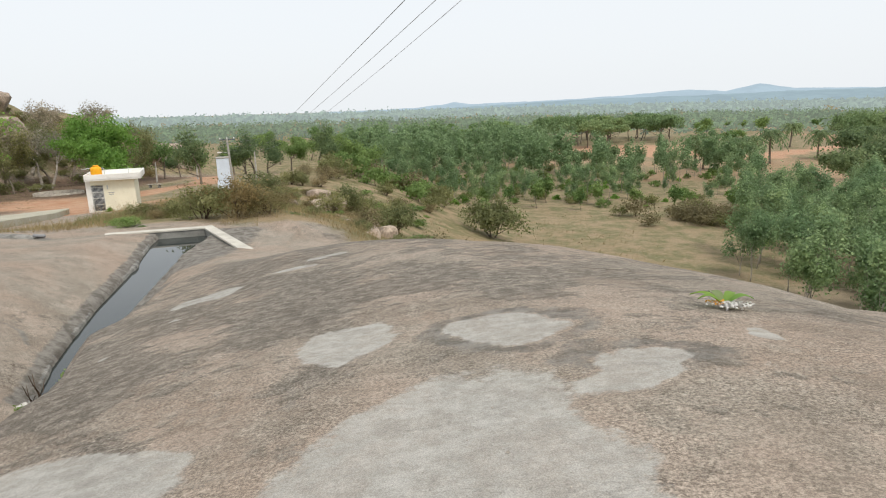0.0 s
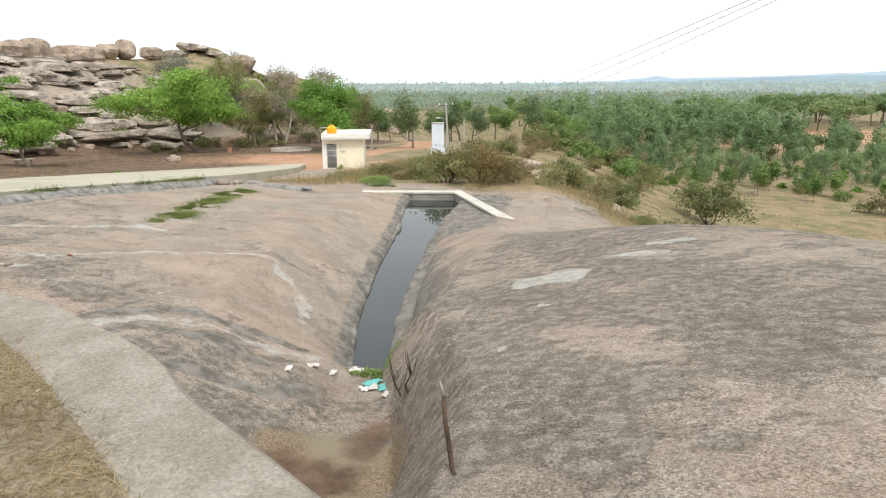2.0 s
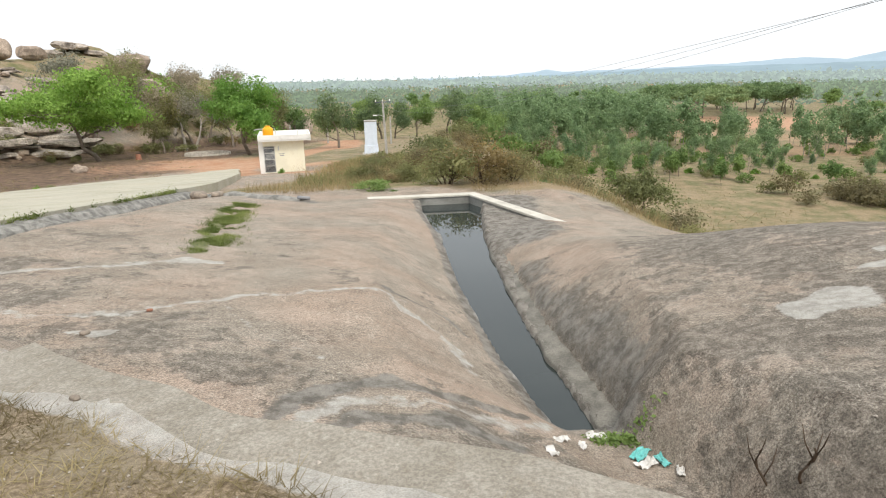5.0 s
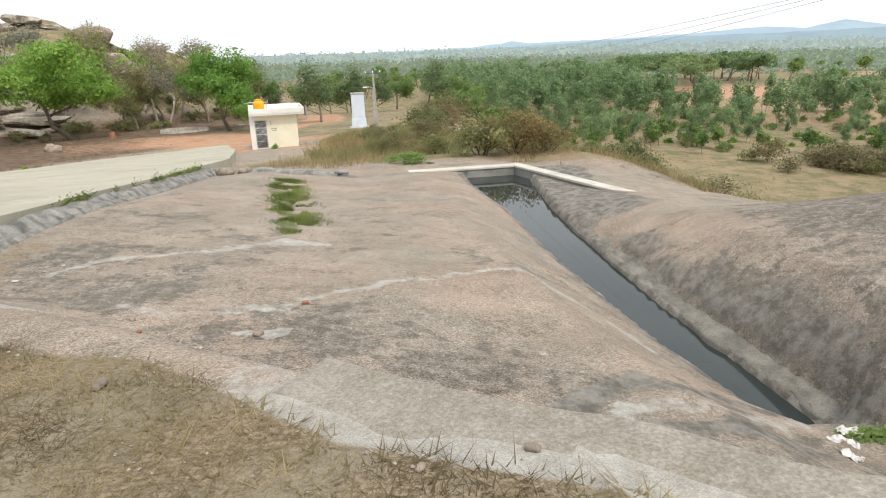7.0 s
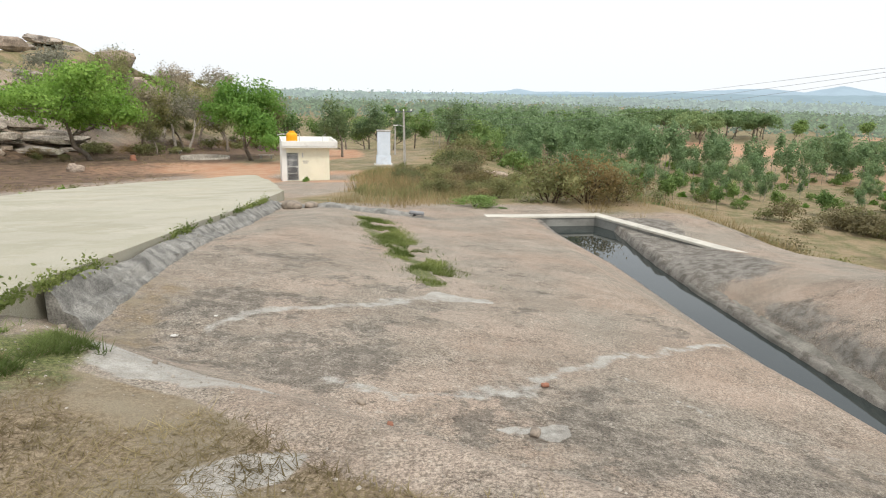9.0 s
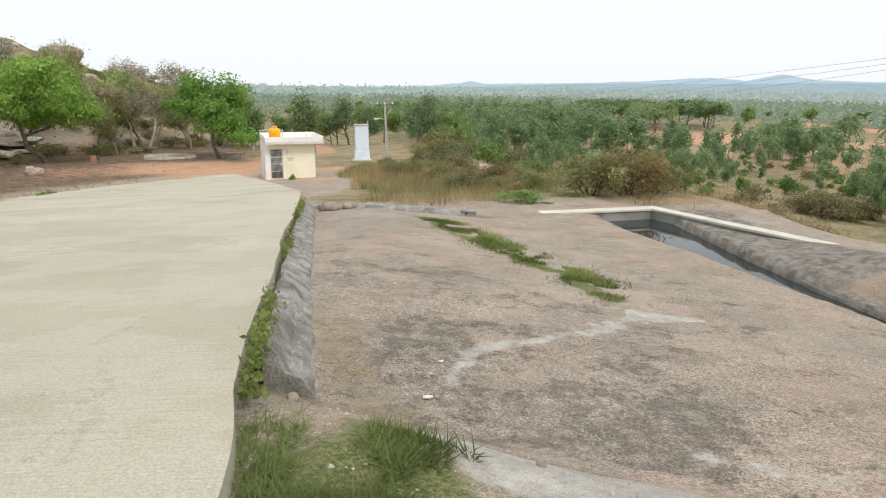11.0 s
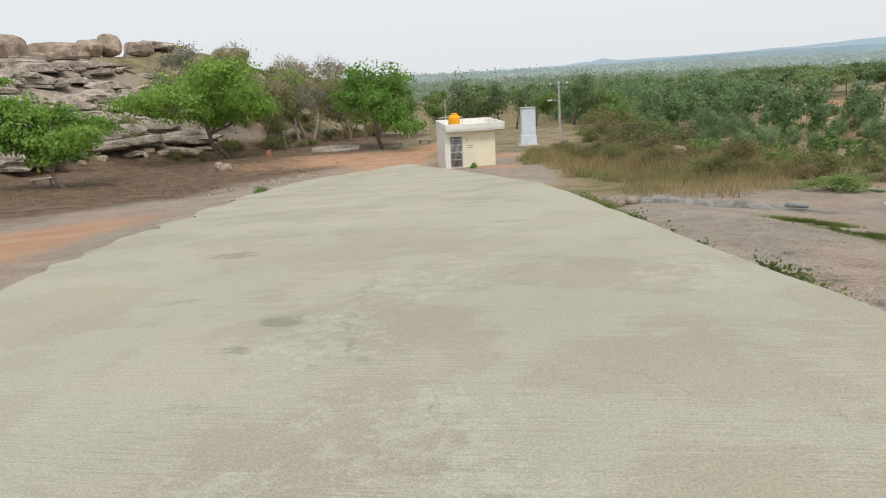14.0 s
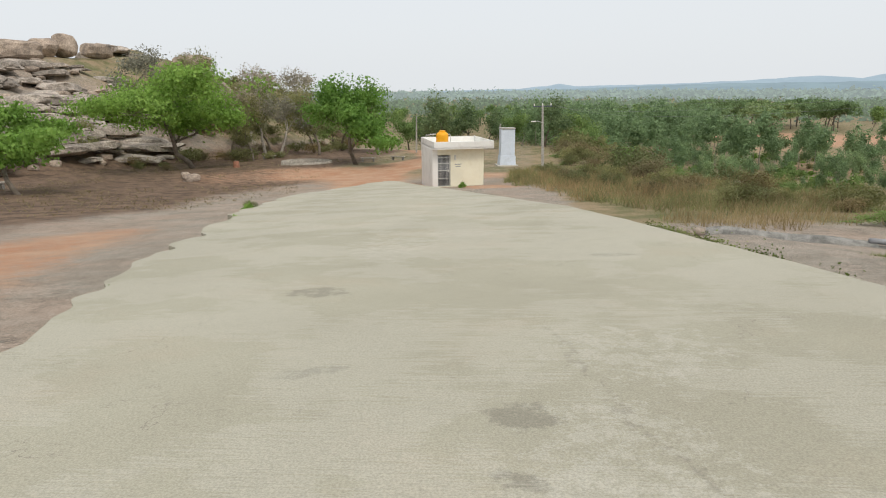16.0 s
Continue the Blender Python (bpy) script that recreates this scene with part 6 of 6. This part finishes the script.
# ---- grasses ----
def build_grass():
    rng = np.random.default_rng(23)

    def stuff(name, label, x, y, tall, wide, material, lean=0.5):
        v, f = blades(rng, x, y, height(x, y) - 0.01, tall, wide, lean)
        tagged(new(name, mesh_from(name, v, f, material, False)), label, "grass", kind="stuff")

    # cropped dry grass on the terrace
    n = 190000
    x, y = rng.uniform(-14.4, -3.2, n), rng.uniform(0.0, 8.2, n)
    e = (y - terrace_edge(x)) / 0.62 + 0.35 * fractal(x, y, 1.2, 8)
    keep = (e < -0.72) & (e > -10) & (fractal(x, y, 0.6, 90) + 0.25 * fractal(x, y, 2.2, 91) > -0.22)
    stuff("dry_grass", "cropped straw-brown dry grass on trodden soil", x[keep], y[keep], 0.045, 0.004, L_DRY, 1.9)
    # fresh grass by the road's edge
    n = 21000
    x, y = rng.normal(-14.3, 0.42, n), rng.uniform(6.2, 8.4, n)
    keep = (x > np.interp(y, ROAD_Y, ROAD_R) + 0.04) & (y < terrace_edge(x) - 0.1) & (x < -13.6) & (fractal(x, y, 0.45, 95) > -0.02 + 0.5 * smooth(-14.2, -13.6, x) + 0.4 * smooth(7.0, 6.3, y))
    stuff("green_grass", "tufty green grass at the road's edge", x[keep], y[keep], 0.075, 0.004, L_TURF, 0.9)
    # strip of turf in the fissure
    n = 26000
    u = rng.uniform(0, 1, n)
    x = np.interp(u, [0, 0.5, 1], [-13.95, -12.85, -11.7]) + rng.normal(0, 0.2, n)
    y = np.interp(u, [0, 0.5, 1], [19.0, 15.6, 12.2]) + rng.normal(0, 0.1, n)
    keep = fractal(x, y, 0.55, 96) > -0.02
    stuff("fissure_turf", "low green turf growing in a rock fissure", x[keep], y[keep], 0.06, 0.006, L_TURF, 0.7)
    # tall straw grass beyond the tank
    n = 60000
    x, y = rng.uniform(-17, 9, n), rng.uniform(15, 52, n)
    keep = (east_edge(x, y) < 14) & ((y > 22.9) | (east_edge(x, y) > 1.0)) & (x > -19 + (y < 46) * 3) & (fractal(x, y, 2.5, 97) > 0.08) & (np.hypot(x + 7.7, y - 22.5) > 0.6)
    stuff("straw_grass", "tall straw-coloured dry grass on the slope", x[keep], y[keep], 0.42, 0.009, L_STRAW, 0.4)
    n = 14000
    x, y = rng.uniform(-21.5, -11, n), rng.uniform(43, 60, n)
    keep = (x > np.interp(y, [43, 49, 60], [-19, -20.5, -20])) & (fractal(x, y, 2.2, 101) > -0.1)
    stuff("verge_grass", "rank green and straw grass beside the pump house", x[keep], y[keep], 0.5, 0.014, L_OLIVE, 0.5)
    n = 16000
    x, y = rng.uniform(-18.5, -7, n), rng.uniform(26, 46, n)
    keep = (x > np.interp(y, [26, 33, 43, 46], [-15.0, -17.0, -18.3, -18.6])) & (fractal(x, y, 1.9, 106) > -0.1)
    stuff("slope_grass", "knee-high olive grass along the brow", x[keep], y[keep], 0.36, 0.012, L_OLIVE, 0.5)
    n = 9000
    x, y = rng.uniform(-20.5, -10, n), rng.uniform(33, 56, n)
    keep = (x > np.interp(y, [33, 43, 49, 60], [-17.5, -18.5, -20, -20])) & (fractal(x, y, 1.6, 104) > 0.06)
    stuff("verge_straw", "tall pale straw tufts among the verge grass", x[keep], y[keep], 0.75, 0.012, L_STRAW, 0.45)
    # weeds along the kerb
    ys = rng.uniform(8.2, 21.5, 8000)
    xs = np.interp(ys, ROAD_Y, ROAD_R) + 0.03 + np.abs(rng.normal(0, 0.05, len(ys)))
    keep = rng.random(len(ys)) < smooth(0.0, 0.5, fractal(ys, 0 * ys, 1.1, 98))
    v, f = cards(rng, np.stack([xs[keep], ys[keep], road_plane(xs[keep], ys[keep]) + rng.gamma(2.0, 0.03, keep.sum()) - 0.08], 1), 0.025, 1.5, 0.2)
    tagged(new("kerb_weeds", mesh_from("kerb_weeds", v, f, L_TURF, False)), "leafy green weeds in the gap beside the road", "weeds", kind="stuff")
    # grass tufts of the valley field and the plateau
    n = 9000
    az, q = rng.uniform(-12, 46, n), rng.uniform(30, 130, n) ** 1.0
    x, y = q * np.sin(np.radians(az)), q * np.cos(np.radians(az))
    keep = (east_edge(x, y) > 14) & (fractal(x, y, 9, 99) > 0.12)
    stuff("field_grass", "sparse dry tufts in the brown field", x[keep], y[keep], 0.3, 0.05, L_BROWN, 0.6)
    n = 12000
    x, y = rng.uniform(-62, -30, n), rng.uniform(30, 95, n)
    keep = (x < np.interp(y, ROAD_Y, ROAD_L) - 4) & (fractal(x, y, 6, 100) > 0.08) & (line_distance(x, y, [(-28, 46), (-31, 55), (-32, 66), (-28.5, 80)]) > 5)
    stuff("undergrowth", "low brown undergrowth below the hill", x[keep], y[keep], 0.14, 0.03, L_BROWN, 1.4)


build_grass()


# ---- small things ----
def crumple(rng, size, material, name):
    bm = bmesh.new()
    bmesh.ops.create_grid(bm, x_segments=7, y_segments=5, size=0.5)
    for v in bm.verts:
        v.co = Vector((v.co.x * size * 1.6 + rng.normal(0, 0.05) * size, v.co.y * size * 0.8 + rng.normal(0, 0.05) * size, abs(rng.normal(0, 0.16)) * size + 0.01))
    bmesh.ops.solidify(bm, geom=bm.faces[:], thickness=0.006)
    me = bpy.data.meshes.new(name)
    bm.to_mesh(me)
    bm.free()
    me.materials.append(material)
    return me


def build_litter():
    rng = np.random.default_rng(31)
    for x, y, s, m, label in ((-5.66, 8.3, 0.3, M_LITTERWHITE, "crumpled white plastic wrapper by the water"), (-5.3, 7.92, 0.34, M_LITTERTEAL, "crumpled teal plastic bag by the channel end"), (-5.28, 7.74, 0.3, M_LITTERWHITE, "crumpled white plastic bag by the channel end"),
                              (-5.12, 7.8, 0.26, M_LITTERTEAL, "crumpled teal plastic bag in the gully"), (-5.0, 7.6, 0.2, M_LITTERWHITE, "torn white plastic in the gully"), (-6.2, 7.45, 0.22, M_LITTERWHITE, "white plastic scrap on the rock"), (-6.07, 7.84, 0.22, M_LITTERWHITE, "white plastic scrap on the rock"),
                              (-14.0, 9.25, 0.09, M_LITTERWHITE, "small white paper scrap"), (-13.9, 9.9, 0.05, M_LITTERWHITE, "small white paper scrap"), (-5.85, 7.95, 0.2, M_LITTERWHITE, "crumpled white plastic bag by the channel end")):
        ob = new("plastic_litter", crumple(rng, s * 0.44, m, "plastic_litter"))
        ob.matrix_basis = pose(x, y, z_at(x, y) + 0.005, 0, 0, rng.uniform(0, 180))
        tagged(ob, label, "litter", "plastic litter")
    # weeds at the channel's end and in the gully
    c = np.stack([rng.normal(-5.42, 0.15, 420), rng.normal(8.25, 0.07, 420), np.zeros(420)], 1)
    c[:, 2] = height(c[:, 0], c[:, 1]) + np.abs(rng.normal(0, 0.025, 420))
    tagged(new("weed_clump", mesh_from("weed_clump", *cards(rng, c, 0.035, 1.5, 0.3), L_GREEN, False)), "low green weeds at the end of the channel", "weeds", kind="stuff")
    # dry stick and twiggy plants in the gully
    for x, y, tall, lean in ((-4.6, 6.85, 0.42, 0.25), (-4.4, 6.7, 0.36, -0.2)):
        ob = thing("dead_sapling", "dead brown stick standing in the gully", "stick", "dead sticks", at=pose(x, y, z_at(x, y) - 0.05))
        pts = [(lean * 0.2 * math.sin(k), lean * k * tall / 6, tall * k / 6) for k in range(7)]
        part("stem", mesh_from("stem", *tube(pts, np.linspace(0.014, 0.008, 7), 6), M_TWIG), None, ob)
        for k in (3, 4, 5):
            p = np.array(pts[k])
            a = k * 2.2
            part("twig", mesh_from("twig", *tube([p, p + (0.07 * math.cos(a), 0.07 * math.sin(a), 0.12), p + (0.1 * math.cos(a), 0.12 * math.sin(a), 0.26)], [0.008, 0.006, 0.003], 5), M_TWIG), None, ob)
    zs = z_at(-3.32, 4.12)
    stake = thing("stake", "dark charred wooden stake with a pale broken tip", "stick", at=pose(-3.32, 4.12, zs - 0.03))
    part("stem", mesh_from("stem", *tube([(0.06, -0.03, 0), (0.01, 0, 0.06), (-0.01, 0.01, 0.2), (-0.03, 0, 0.36), (-0.04, 0.01, 0.5)], [0.006, 0.015, 0.015, 0.013, 0.012], 8), M_TWIG), None, stake)
    part("tip", mesh_from("tip", *tube([(-0.04, 0.01, 0.5), (-0.06, 0.01, 0.58)], [0.012, 0.004], 6), M_PALEBARK), None, stake, "pale broken tip")
    # offering of leaves, rice and flowers on the dome
    off = thing("leaf_offering", "banana-leaf offering with white rice and orange petals", "offering", at=pose(2.42, 4.62, z_at(2.42, 4.62) + 0.02, 0, 0, -15) @ Matrix.Scale(0.66, 4))
    for k, (a, ln, w) in enumerate(((150, 0.42, 0.12), (110, 0.36, 0.13), (60, 0.36, 0.12), (20, 0.38, 0.12), (175, 0.3, 0.1))):
        v, f = [], []
        for i in range(9):
            s = i / 8
            half = w * math.sin(math.pi * min(1, s * 0.96 + 0.03)) * 0.5
            for t_ in (-1, 0, 1):
                v.append([ln * s, half * t_, 0.012 + 0.11 * math.sin(2.6 * s) + 0.015 * abs(t_)])
        for i in range(8):
            for t_ in range(2):
                b = i * 3 + t_
                f.append([b, b + 1, b + 4, b + 3])
        me = mesh_from("leaf", v, f, L_BRIGHT if k != 1 else L_PALE)
        me.transform(Matrix.Rotation(radians(a), 4, "Z"))
        part("leaf", me, None, off)
    c = rng.normal(0, 1, (420, 3)) * (0.09, 0.045, 0.01) + (0.1, -0.03, 0.045)
    part("rice", mesh_from("rice", *cards(rng, c, 0.03, 1.6, 0.5), M_LITTERWHITE, False), None, off, "white cooked rice")
    c = rng.normal(0, 1, (60, 3)) * (0.06, 0.04, 0.014) + (-0.06, 0.0, 0.05)
    part("petals", mesh_from("petals", *cards(rng, c, 0.028, 1.2, 0.4), M_YELLOW, False), None, off, "orange flower petals")


build_litter()


# ---- far distance ----
def build_distance():
    rng = np.random.default_rng(41)

    def woods(name, r0, r1, count, size, leaf, material, per):
        az, q = radians(1) * rng.uniform(-45, 75, count), np.sqrt(rng.uniform(r0 ** 2, r1 ** 2, count))
        x, y = q * np.sin(az), q * np.cos(az)
        deg = np.degrees(az)
        ok = ~((deg > 11) & (deg < 28) & (q < 440)) & ~((deg > 28) & (deg < 36) & (q < 420)) & (east_edge(x, y) > 30) | (q > 480)
        x, y = x[ok], y[ok]
        z = height(x, y)
        s = size * rng.uniform(0.6, 1.3, len(x))
        d = rng.normal(0, 1, (len(x), per, 3)) * (0.42, 0.42, 0.3)
        c = np.stack([x, y, z + s * 0.42], 1)[:, None] + d * s[:, None, None]
        c[..., 2] = np.maximum(c[..., 2], z[:, None] + 0.3)
        v, f = cards(rng, c.reshape(-1, 3), leaf, 1.4, 0.3)
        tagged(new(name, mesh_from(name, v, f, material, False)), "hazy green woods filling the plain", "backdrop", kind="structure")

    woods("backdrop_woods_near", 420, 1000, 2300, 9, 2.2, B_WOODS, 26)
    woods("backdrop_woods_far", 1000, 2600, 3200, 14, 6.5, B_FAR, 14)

    def ridge(name, r_, deep, material, shape, seed, step=0.25):
        az = np.arange(-60, 75, step)
        top = shape(az) + 0.05 * fractal(az, 0 * az, 6, seed, 5) + 0.05 * fractal(az, 0 * az, 0.8, seed + 1, 3)
        verts, n = [], len(az)
        for rr, k in ((r_ - deep, 0.0), (r_ - deep * 0.55, 0.45), (r_ - deep * 0.2, 0.85), (r_, 1.0), (r_ + deep, 0.0)):
            zb = -30.0
            zt = 1.0 + r_ * np.tan(np.radians(top))
            a = np.radians(az)
            verts.append(np.stack([rr * np.sin(a), rr * np.cos(a), zb + (zt - zb) * k + 6 * fractal(az * 3, 0 * az + rr, 3, seed + 5) * (0 < k < 1)], 1))
        m = np.arange(5 * n).reshape(5, n)
        faces = np.stack([m[:-1, :-1], m[:-1, 1:], m[1:, 1:], m[1:, :-1]], -1).reshape(-1, 4)
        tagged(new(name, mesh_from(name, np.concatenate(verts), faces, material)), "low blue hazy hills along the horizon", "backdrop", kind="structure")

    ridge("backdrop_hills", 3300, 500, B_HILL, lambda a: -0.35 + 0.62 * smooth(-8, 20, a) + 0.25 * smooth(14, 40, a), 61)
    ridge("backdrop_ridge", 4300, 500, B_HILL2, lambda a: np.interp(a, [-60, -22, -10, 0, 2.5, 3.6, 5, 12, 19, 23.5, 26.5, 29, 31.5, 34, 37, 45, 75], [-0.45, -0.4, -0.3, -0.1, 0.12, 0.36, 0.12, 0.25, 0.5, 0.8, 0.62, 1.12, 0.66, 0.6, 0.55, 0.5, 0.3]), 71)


build_distance()
